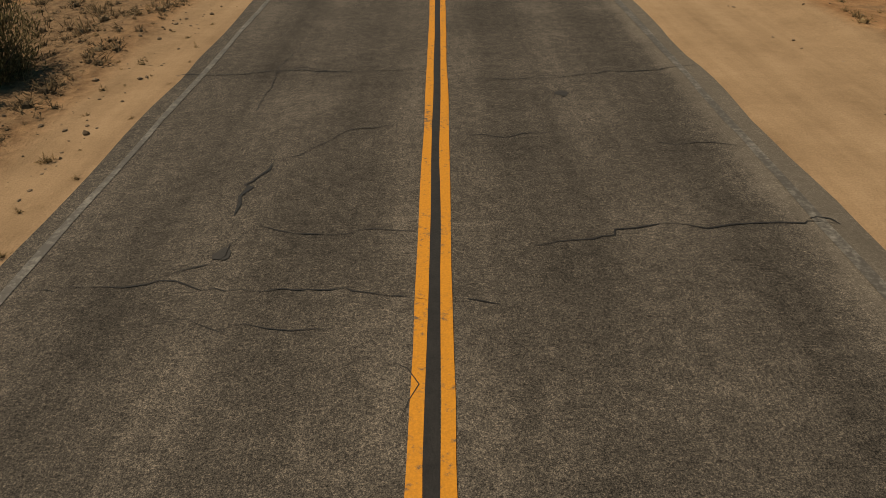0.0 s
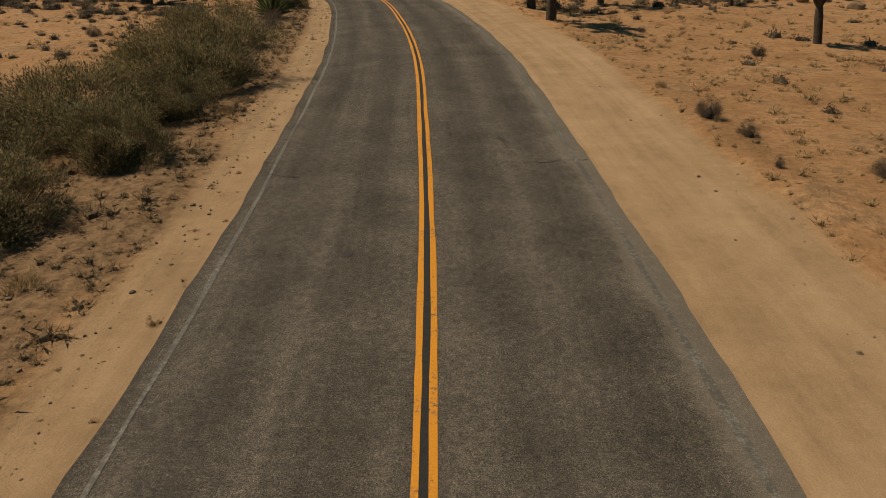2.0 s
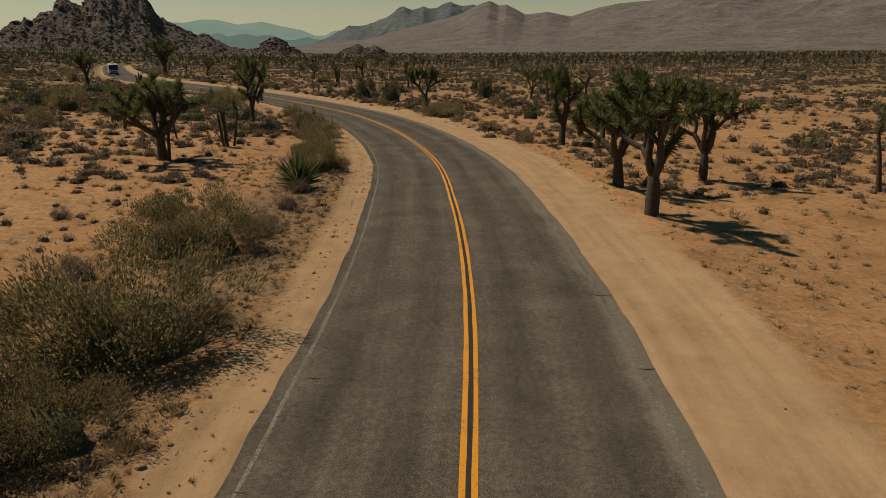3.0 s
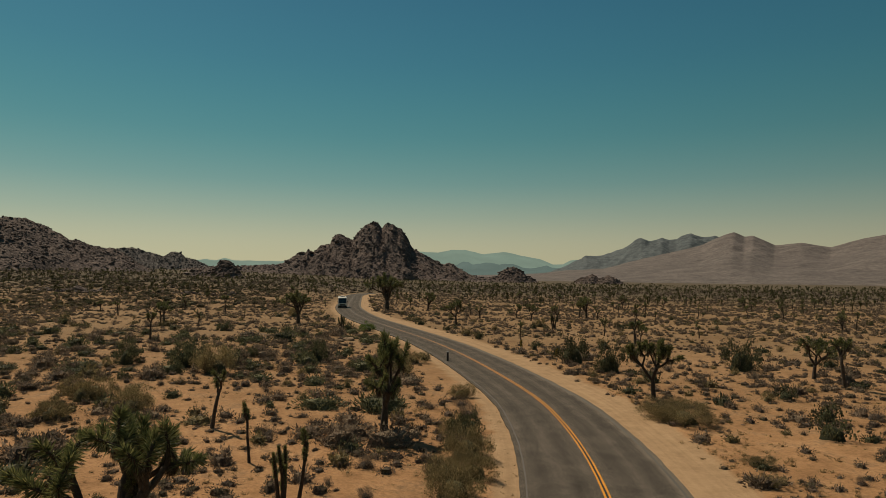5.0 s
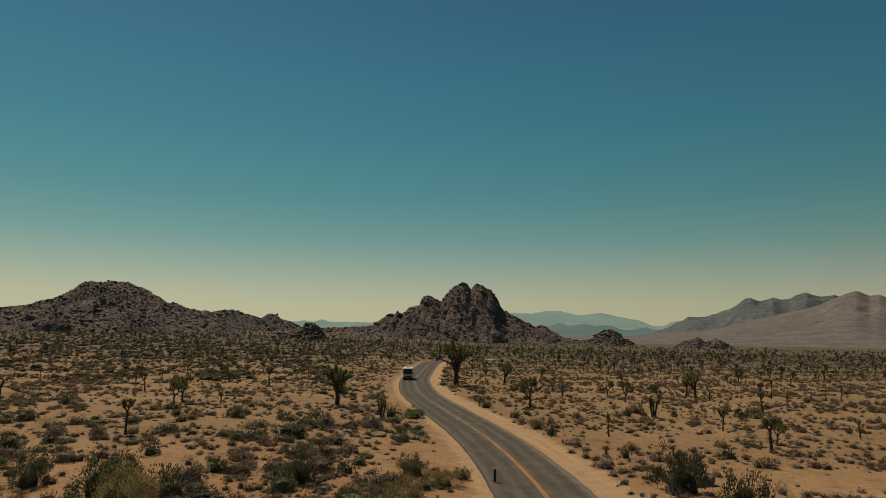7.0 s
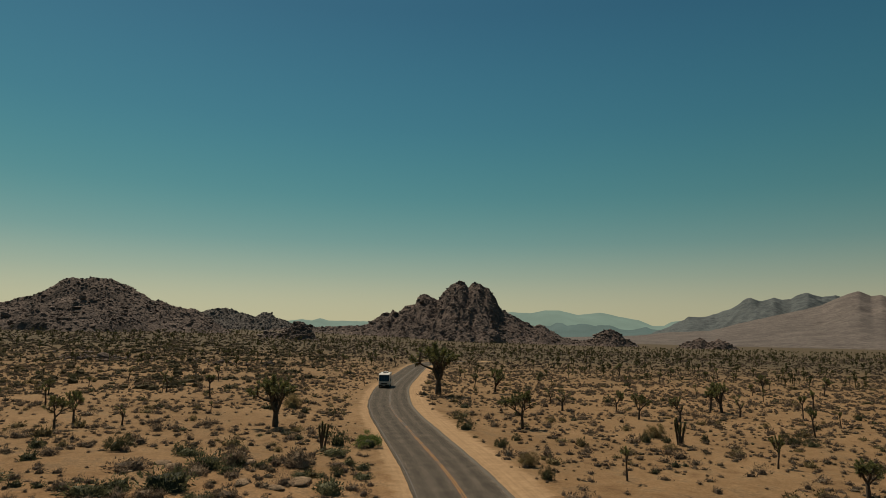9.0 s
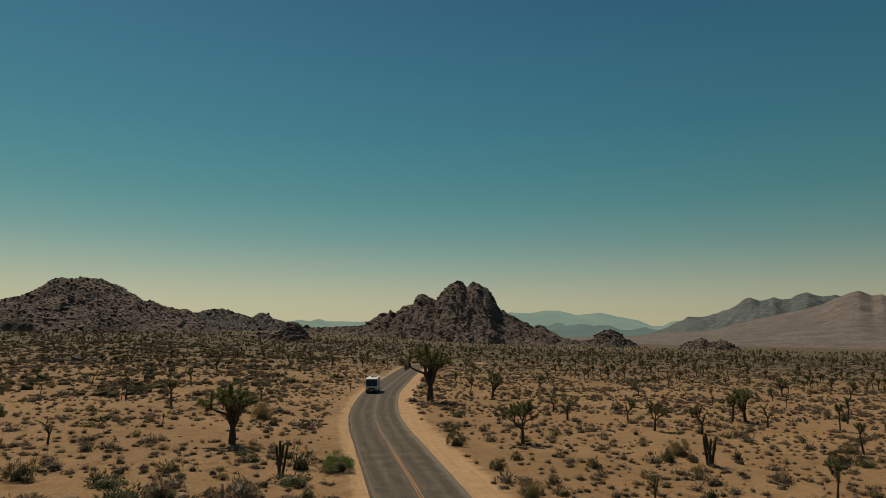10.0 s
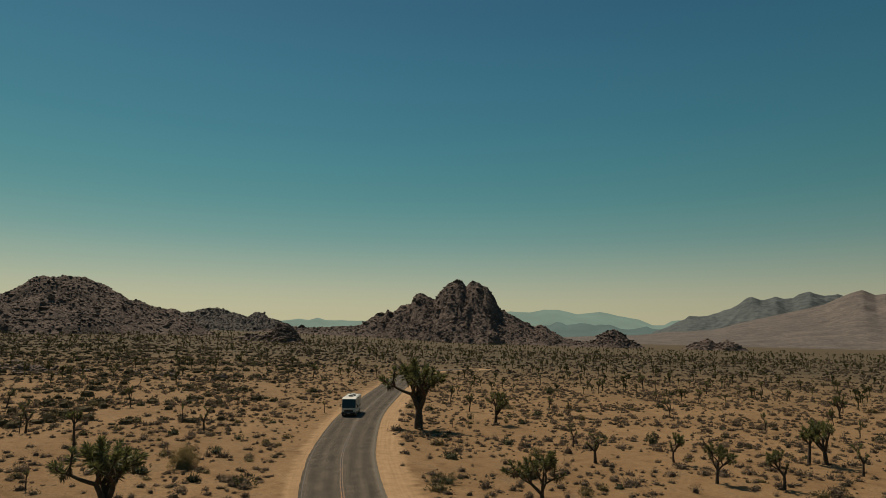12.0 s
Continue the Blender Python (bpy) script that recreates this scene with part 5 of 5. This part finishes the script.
scrub_rng = np.random.default_rng(43)
carpet("low_scrub", "low dry brown scrub dotting the sand", [clump(i, 170, 0.10, 0.046) for i in range(12)], 5600, (-78, 84), (8, 80), 0.80, SCRUB, scrub_rng, 8.0, True, 0.62)
carpet("plain_scrub", "low brown and grey scrub spread over the plain", [clump(20 + i, 30, 0.17, 0.11) for i in range(14)], 46000, (-62, 84), (75, 330), 0.92, SCRUB, scrub_rng, 8.0, True, 0.72, hole=(-62, 158, 62))
carpet("bend_scrub", "low dry brown scrub beside the bend of the road", [clump(220 + i, 120, 0.10, 0.050) for i in range(12)], 4800, (-180, 180), (0, 62), 0.80, SCRUB, scrub_rng, 6.2, True, 0.5, (-62, 158))
carpet("far_scrub", "distant brown and olive scrub", [clump(50 + i, 6, 0.30, 0.22, 0.8) for i in range(10)], 26000, (-58, 86), (300, 640), 1.5, SCRUB, scrub_rng, 9.0, True, 0.8)
for name, words, stuff, count, size in (("dark_scrub", "dark green bushes dotted over the plain", GREEN, 750, 1.5), ("grey_scrub", "grey-brown dry bushes dotted over the plain", DRY, 3800, 1.25),
                                        ("olive_scrub", "olive bushes dotted over the plain", OLIVE, 900, 1.4)):
    carpet(name, words, [clump(140 + i, 170, 0.12, 0.060) for i in range(6)], count, (-62, 82), (18, 260), size, stuff, scrub_rng, 9.0, True, 0.62)
for name, words, stuff, count, size in (("dark_thicket", "large dark green bushes crowding the sand", GREEN, 210, 2.1), ("grey_thicket", "large grey-brown dry bushes crowding the sand", DRY, 230, 2.0)):
    carpet(name, words, [clump(180 + i, 620, 0.075, 0.034, 0.7) for i in range(5)], count, (28, 84), (28, 105), size, stuff, scrub_rng, 9.0, True, 0.6)
carpet("slope_scrub", "large olive-brown bushes crowding the rising plain", [clump(200 + i, 54, 0.10, 0.075, 0.75) for i in range(8)], 3600, (40, 86), (165, 430), 2.0, BROWN_OLIVE, scrub_rng, 9.0, True, 0.75)
carpet("near_scrub", "sparse low brown scrub on the open sand", [clump(160 + i, 130, 0.10, 0.042) for i in range(8)], 3200, (-115, 115), (9, 85), 0.56, SCRUB, scrub_rng, 10.0, True, 0.55, (0, 22))
carpet("small_tufts", "small pale dry tufts scattered on the sand", [clump(120 + i, 48, 0.20, 0.040, 0.4) for i in range(8)], 7500, (-80, 80), (0, 100), 0.40, STRAW, scrub_rng, 8.4, False, 0.6, (4, 22))
carpet("dry_grass", "short dry grass and stems near the road", [clump(80 + i, 48, 0.24, 0.036, 0.4) for i in range(8)], 3600, (-80, 80), (0, 75), 0.27, STRAW, scrub_rng, 6.4, True, 0.6, (0, 16))


def along_road(count, start, end, inner, outer, side, rng):
    """Places beside the road, thinning outwards."""
    s = rng.uniform(start, end, count) + 60
    c = side * (inner + (outer - inner) * rng.random(count) ** 1.3)
    x = np.interp(s, ALONG, LINE[:, 0]) + np.interp(s, ALONG, RIGHT[:, 0]) * c
    y = np.interp(s, ALONG, LINE[:, 1]) + np.interp(s, ALONG, RIGHT[:, 1]) * c
    return x, y


def strew(name, label, protos, places, size, material, rng, category):
    x, y = places
    w = np.exp(rng.normal(math.log(size), 0.5, (len(x), 1))) * rng.uniform(0.7, 1.3, (len(x), 3))
    v, f = scatter(protos, np.stack([x, y, land(x, y)[0] - 0.004], 1), w, rng, 0.15)
    return tagged(link_mesh(name, v, f, material), label, category, kind="stuff")


strew("bank_weeds", "brown dry weeds and litter on the road bank", [clump(90 + i, 44, 0.26, 0.045, 0.4) for i in range(8)], along_road(3000, -2, 70, 5.3, 11.5, -1, scrub_rng), 0.23, WEED, scrub_rng, "weeds")
strew("verge_weeds", "small dry weeds along the sandy verge", [clump(100 + i, 44, 0.26, 0.040, 0.4) for i in range(8)], along_road(420, -2, 110, 4.0, 6.2, -1, scrub_rng), 0.13, STRAW, scrub_rng, "weeds")
strew("path_weeds", "small straw weeds beside the dirt track", [clump(110 + i, 48, 0.24, 0.036, 0.4) for i in range(8)], along_road(1300, 0, 110, 7.2, 12, 1, scrub_rng), 0.20, STRAW, scrub_rng, "weeds")
strew("clods", "dark clods and pebbles on the sandy verge", LOW_ROCKS, along_road(3200, -2, 80, 4.4, 8.0, -1, scrub_rng), 0.017, CLOD, scrub_rng, "pebbles")
strew("pebbles", "small pebbles beside the dirt track", LOW_ROCKS, along_road(700, -2, 80, 5.5, 9.5, 1, scrub_rng), 0.016, PALE_ROCK, scrub_rng, "pebbles")

# ---- boulders, posts and signs ----
def boulder(name, label, x, y, w, d, h, seed, turn=0):
    v, f = ball(seed, 3)
    ob = link_mesh(name, v * [w, d, h], f, PALE_ROCK, smooth=True)
    ob.matrix_basis = pose(x, y, on_land(x, y) + h * 0.35, 0, 0, turn)
    return tagged(ob, label, "rock")


boulder("boulder", "large rounded pale boulder among bushes", -21.8, 128.6, 2.2, 1.7, 0.85, 3, 20)
ledge_rng = np.random.default_rng(61)
for i in range(9):
    w = ledge_rng.uniform(0.7, 1.7)
    boulder("flat_rock", "flat pale rock slab lying on the sand", -62 + ledge_rng.normal(0, 7), 128 + ledge_rng.normal(0, 3.0), w, w * 0.6, 0.22, 70 + i, ledge_rng.uniform(0, 180))
for i in range(8):
    w = ledge_rng.uniform(0.3, 0.6)
    boulder("stone", "weathered pale stone on the sand", 24 + ledge_rng.normal(0, 5), 62 + ledge_rng.normal(0, 6), w, w * 0.8, w * 0.6, 90 + i, ledge_rng.uniform(0, 180))



def outcrop(x, y, wide, count, seed):
    """A low broken outcrop of weathered boulders in the scrub."""
    rng = np.random.default_rng(seed)
    px, py = x + rng.normal(0, wide, count), y + rng.normal(0, wide * 0.45, count)
    size = np.exp(rng.normal(-0.65, 0.45, (count, 1))) * rng.uniform(0.7, 1.3, (count, 3)) * [1.3, 1.3, 0.8]
    v, f = scatter(LOW_ROCKS, np.stack([px, py, land(px, py)[0] + size[:, 2] * 0.2], 1), size, rng, 0.4)
    tagged(link_mesh("rock_outcrop", v, f, BOULDER), "low broken outcrop of dark granite boulders", "rocks", kind="stuff")


outcrop(-236, 206, 13, 90, 81)
outcrop(-196, 228, 9, 40, 82)

POST_DARK = plain("dark_post_paint", [(0.02, 0.018, 0.016), (0.05, 0.045, 0.04)], 12, 0.7)
SIGN_YELLOW = plain("sign_yellow", [(0.36, 0.224, 0.024), (0.464, 0.304, 0.04)], 10, 0.6)
STEEL = plain("galvanised_steel", [(0.28, 0.28, 0.27), (0.42, 0.42, 0.40)], 14, 0.5, 0.8)


def box_bm(w, d, h, bevel=0.01, at=(0, 0, 0)):
    bm = bmesh.new()
    bmesh.ops.create_cube(bm, size=1.0)
    bmesh.ops.scale(bm, vec=(w, d, h), verts=bm.verts)
    if bevel:
        bmesh.ops.bevel(bm, geom=list(bm.edges), offset=bevel, segments=2, affect="EDGES", profile=0.5)
    bmesh.ops.translate(bm, vec=at, verts=bm.verts)
    return bm


def marker_post(x, y, turn):
    post = thing("marker_post", "roadside marker post with black and yellow stripes", "sign", "roadside markers")
    part("post", box_bm(0.06, 0.04, 1.1, 0.006, (0, 0.03, 0.55)), STEEL, post)
    panel = part("panel", box_bm(0.30, 0.012, 0.9, 0.004, (0, 0, 1.25)), SIGN_YELLOW, post, "yellow striped panel")
    for k in range(4):
        bm = box_bm(0.27, 0.006, 0.085, 0, (0, 0, 0))
        bmesh.ops.rotate(bm, cent=(0, 0, 0), matrix=Matrix.Rotation(radians(38), 3, "Y"), verts=bm.verts)
        bmesh.ops.translate(bm, vec=(0, -0.010, 0.92 + k * 0.21), verts=bm.verts)
        part("stripe", bm, POST_DARK, panel)
    post.matrix_basis = pose(x, y, on_land(x, y) - 0.1, 0, 0, turn)


marker_post(-30.7, 132.4, 40)
marker_post(-23.6, 124.6, 40)
dark_post = thing("delineator_post", "dark slim delineator post at the road edge", "post")
part("post", box_bm(0.22, 0.14, 1.3, 0.02, (0, 0, 0.6)), POST_DARK, dark_post)
part("cap", box_bm(0.25, 0.17, 0.08, 0.02, (0, 0, 1.28)), STEEL, dark_post)
dark_post.matrix_basis = pose(-34.9, 118.3, on_land(-34.9, 118.3) - 0.05, 0, 0, 38)
sign = thing("road_sign", "dark back of a diamond road sign on a steel post", "sign")
part("post", box_bm(0.08, 0.08, 3.2, 0.01, (0, 0, 1.5)), STEEL, sign)
bm = box_bm(1.0, 0.02, 1.0, 0.01)
bmesh.ops.rotate(bm, cent=(0, 0, 0), matrix=Matrix.Rotation(radians(45), 3, "Y"), verts=bm.verts)
bmesh.ops.translate(bm, vec=(0, -0.06, 2.5), verts=bm.verts)
part("plate", bm, POST_DARK, sign)
sign.matrix_basis = pose(-164, 276, on_land(-164, 276) - 0.05, 0, 0, 32)

# ---- motorhome ----
RV_WHITE = plain("motorhome_white", [(0.496, 0.472, 0.424), (0.592, 0.568, 0.52)], 3, 0.4, spec=0.5, bump=0.05)
RV_BROWN = plain("motorhome_stripe", [(0.10, 0.07, 0.05), (0.16, 0.11, 0.08)], 3, 0.45, spec=0.5, bump=0.05)
RUBBER = plain("tyre_rubber", [(0.015, 0.015, 0.015), (0.03, 0.03, 0.03)], 10, 0.85)
CHROME = plain("chrome", [(0.55, 0.55, 0.55), (0.68, 0.68, 0.68)], 4, 0.2, 1.0, bump=0.0)
REAR_RED = plain("rear_lamp_red", [(0.3, 0.02, 0.02), (0.4, 0.03, 0.03)], 5, 0.3)
GLASS = plain("dark_window_glass", [(0.010, 0.011, 0.012), (0.016, 0.017, 0.018)], 3, 0.08, spec=0.6, bump=0.0)
LAMP = plain("headlamp_glass", [(0.5, 0.5, 0.48), (0.65, 0.65, 0.62)], 6, 0.15, spec=0.7, bump=0.0)


def outline_bm(points, width, bevel=0.05):
    """A side outline in the y-z plane, drawn out across the width."""
    bm = bmesh.new()
    left = [bm.verts.new((-width / 2, y, z)) for y, z in points]
    face = bm.faces.new(left)
    out = bmesh.ops.extrude_face_region(bm, geom=[face])
    bmesh.ops.translate(bm, vec=(width, 0, 0), verts=[g for g in out["geom"] if isinstance(g, bmesh.types.BMVert)])
    bmesh.ops.recalc_face_normals(bm, faces=bm.faces)
    bmesh.ops.bevel(bm, geom=list(bm.edges), offset=bevel, segments=3, affect="EDGES", profile=0.5)
    return bm


def disc_bm(r, w, at, segs=24, bevel=0.03):
    bm = bmesh.new()
    bmesh.ops.create_cone(bm, cap_ends=True, segments=segs, radius1=r, radius2=r, depth=w)
    bmesh.ops.bevel(bm, geom=[e for e in bm.edges if len(e.link_faces) == 2 and any(len(f.verts) > 4 for f in e.link_faces)], offset=bevel, segments=2, affect="EDGES")
    bmesh.ops.rotate(bm, cent=(0, 0, 0), matrix=Matrix.Rotation(radians(90), 3, "Y"), verts=bm.verts)
    bmesh.ops.translate(bm, vec=at, verts=bm.verts)
    return bm


def motorhome():
    """Front towards -y, wheels on z = 0."""
    rv = thing("motorhome", "white motorhome with wide dark windscreen driving on the road", "motorhome")
    part("body", outline_bm([(-3.7, 0.62), (4.2, 0.62), (4.2, 3.15), (-3.2, 3.15), (-3.62, 2.95), (-3.95, 1.5), (-3.95, 0.8)], 2.45, 0.10), RV_WHITE, rv, "white coachwork with a flat sloping front")
    part("skirt", box_bm(2.42, 7.7, 0.42, 0.04, (0, 0.25, 0.55)), RV_BROWN, rv, "dark brown lower skirt")
    bm = box_bm(2.28, 0.05, 1.42, 0.02)
    bmesh.ops.rotate(bm, cent=(0, 0, 0), matrix=Matrix.Rotation(radians(-12.8), 3, "X"), verts=bm.verts)
    bmesh.ops.translate(bm, vec=(0, -3.80, 2.16), verts=bm.verts)
    screen = part("windscreen", bm, GLASS, rv, "wide dark windscreen")
    bm = box_bm(0.05, 0.06, 1.40, 0.01)
    bmesh.ops.rotate(bm, cent=(0, 0, 0), matrix=Matrix.Rotation(radians(-12.8), 3, "X"), verts=bm.verts)
    bmesh.ops.translate(bm, vec=(0, -3.82, 2.16), verts=bm.verts)
    part("mullion", bm, POST_DARK, screen)
    for sx in (-1, 1):
        bm = box_bm(0.75, 0.02, 0.025, 0.004)
        bmesh.ops.rotate(bm, cent=(0, 0, 0), matrix=Matrix.Rotation(radians(sx * 24), 3, "Y"), verts=bm.verts)
        bmesh.ops.translate(bm, vec=(sx * 0.5, -3.985, 1.62), verts=bm.verts)
        part("wiper", bm, POST_DARK, screen)
    part("grille", box_bm(1.5, 0.06, 0.30, 0.02, (0, -3.97, 0.98)), POST_DARK, rv, "dark grille")
    part("bumper", box_bm(2.40, 0.22, 0.30, 0.06, (0, -3.98, 0.60)), POST_DARK, rv, "dark bumper")
    part("front_plate", box_bm(0.5, 0.02, 0.12, 0.005, (0, -4.10, 0.62)), RV_WHITE, rv, "small pale plate")
    for sx in (-1, 1):
        bm = box_bm(1.12, 0.03, 0.16, 0.02)
        bmesh.ops.rotate(bm, cent=(0, 0, 0), matrix=Matrix.Rotation(radians(-sx * 13), 3, "Y"), verts=bm.verts)
        bmesh.ops.translate(bm, vec=(sx * 0.58, -3.965, 1.32), verts=bm.verts)
        part("front_band", bm, RV_WHITE, rv, "white band swept up to the corner")
        part("headlight", box_bm(0.34, 0.08, 0.24, 0.03, (sx * 0.98, -3.96, 1.0)), LAMP, rv)
        part("side_window", box_bm(0.02, 1.0, 0.75, 0.005, (sx * 1.226, -2.75, 2.15)), GLASS, rv)
        part("side_window", box_bm(0.02, 1.2, 0.6, 0.005, (sx * 1.226, -0.7, 2.2)), GLASS, rv)
        part("side_window", box_bm(0.02, 0.9, 0.55, 0.005, (sx * 1.226, 2.7, 2.2)), GLASS, rv)
        part("stripe", box_bm(0.012, 7.2, 0.30, 0.003, (sx * 1.228, 0.4, 1.35)), RV_BROWN, rv, "brown side stripe")
        mirror = part("mirror", box_bm(0.14, 0.12, 0.42, 0.03, (sx * 1.48, -3.85, 1.85)), POST_DARK, rv)
        part("mirror_arm", box_bm(0.34, 0.05, 0.05, 0.01, (sx * 1.32, -3.80, 2.02)), POST_DARK, mirror)
        for wy in (-2.7, 2.3):
            tyre = part("wheel", disc_bm(0.44, 0.28, (sx * 1.10, wy, 0.44)), RUBBER, rv, "black tyre")
            part("rim", disc_bm(0.25, 0.04, (sx * 1.235, wy, 0.44), 20, 0.01), CHROME, tyre)
        part("rear_light", box_bm(0.14, 0.03, 0.36, 0.01, (sx * 1.05, 4.21, 1.1)), REAR_RED, rv)
        part("roof_rail", box_bm(0.05, 5.6, 0.06, 0.015, (sx * 1.05, 0.9, 3.18)), CHROME, rv)
    for wy in (-0.9, 2.2):
        unit_box = part("air_conditioner", box_bm(0.85, 1.05, 0.28, 0.09, (0, wy, 3.28)), RV_WHITE, rv, "white roof air conditioner")
        part("intake", box_bm(0.6, 0.05, 0.16, 0.01, (0, wy - 0.52, 3.28)), POST_DARK, unit_box)
    part("roof_vent", box_bm(0.5, 0.5, 0.14, 0.04, (0.45, 0.6, 3.2)), POST_DARK, rv, "dark roof vent")
    part("roof_vent", box_bm(0.5, 0.5, 0.14, 0.04, (-0.45, 3.4, 3.2)), POST_DARK, rv, "dark roof vent")
    part("awning", box_bm(0.14, 4.6, 0.14, 0.04, (1.28, 1.2, 2.95)), RV_BROWN, rv, "rolled brown awning")
    part("door", box_bm(0.02, 0.7, 1.8, 0.005, (1.236, 0.9, 1.75)), RV_WHITE, rv, "white entrance door")
    part("exhaust", box_bm(0.1, 0.6, 0.1, 0.03, (0.6, 4.0, 0.36)), STEEL, rv)
    return rv


k = int(np.argmin(((LINE - [-112.5, 212.0]) ** 2).sum(1)))
place = LINE[k] - RIGHT[k] * 1.85
rv = motorhome()
rv.matrix_basis = pose(place[0], place[1], LINE_Z[k] + 0.035, 0, 0, math.degrees(math.atan2(-WAY[k][0], WAY[k][1])))
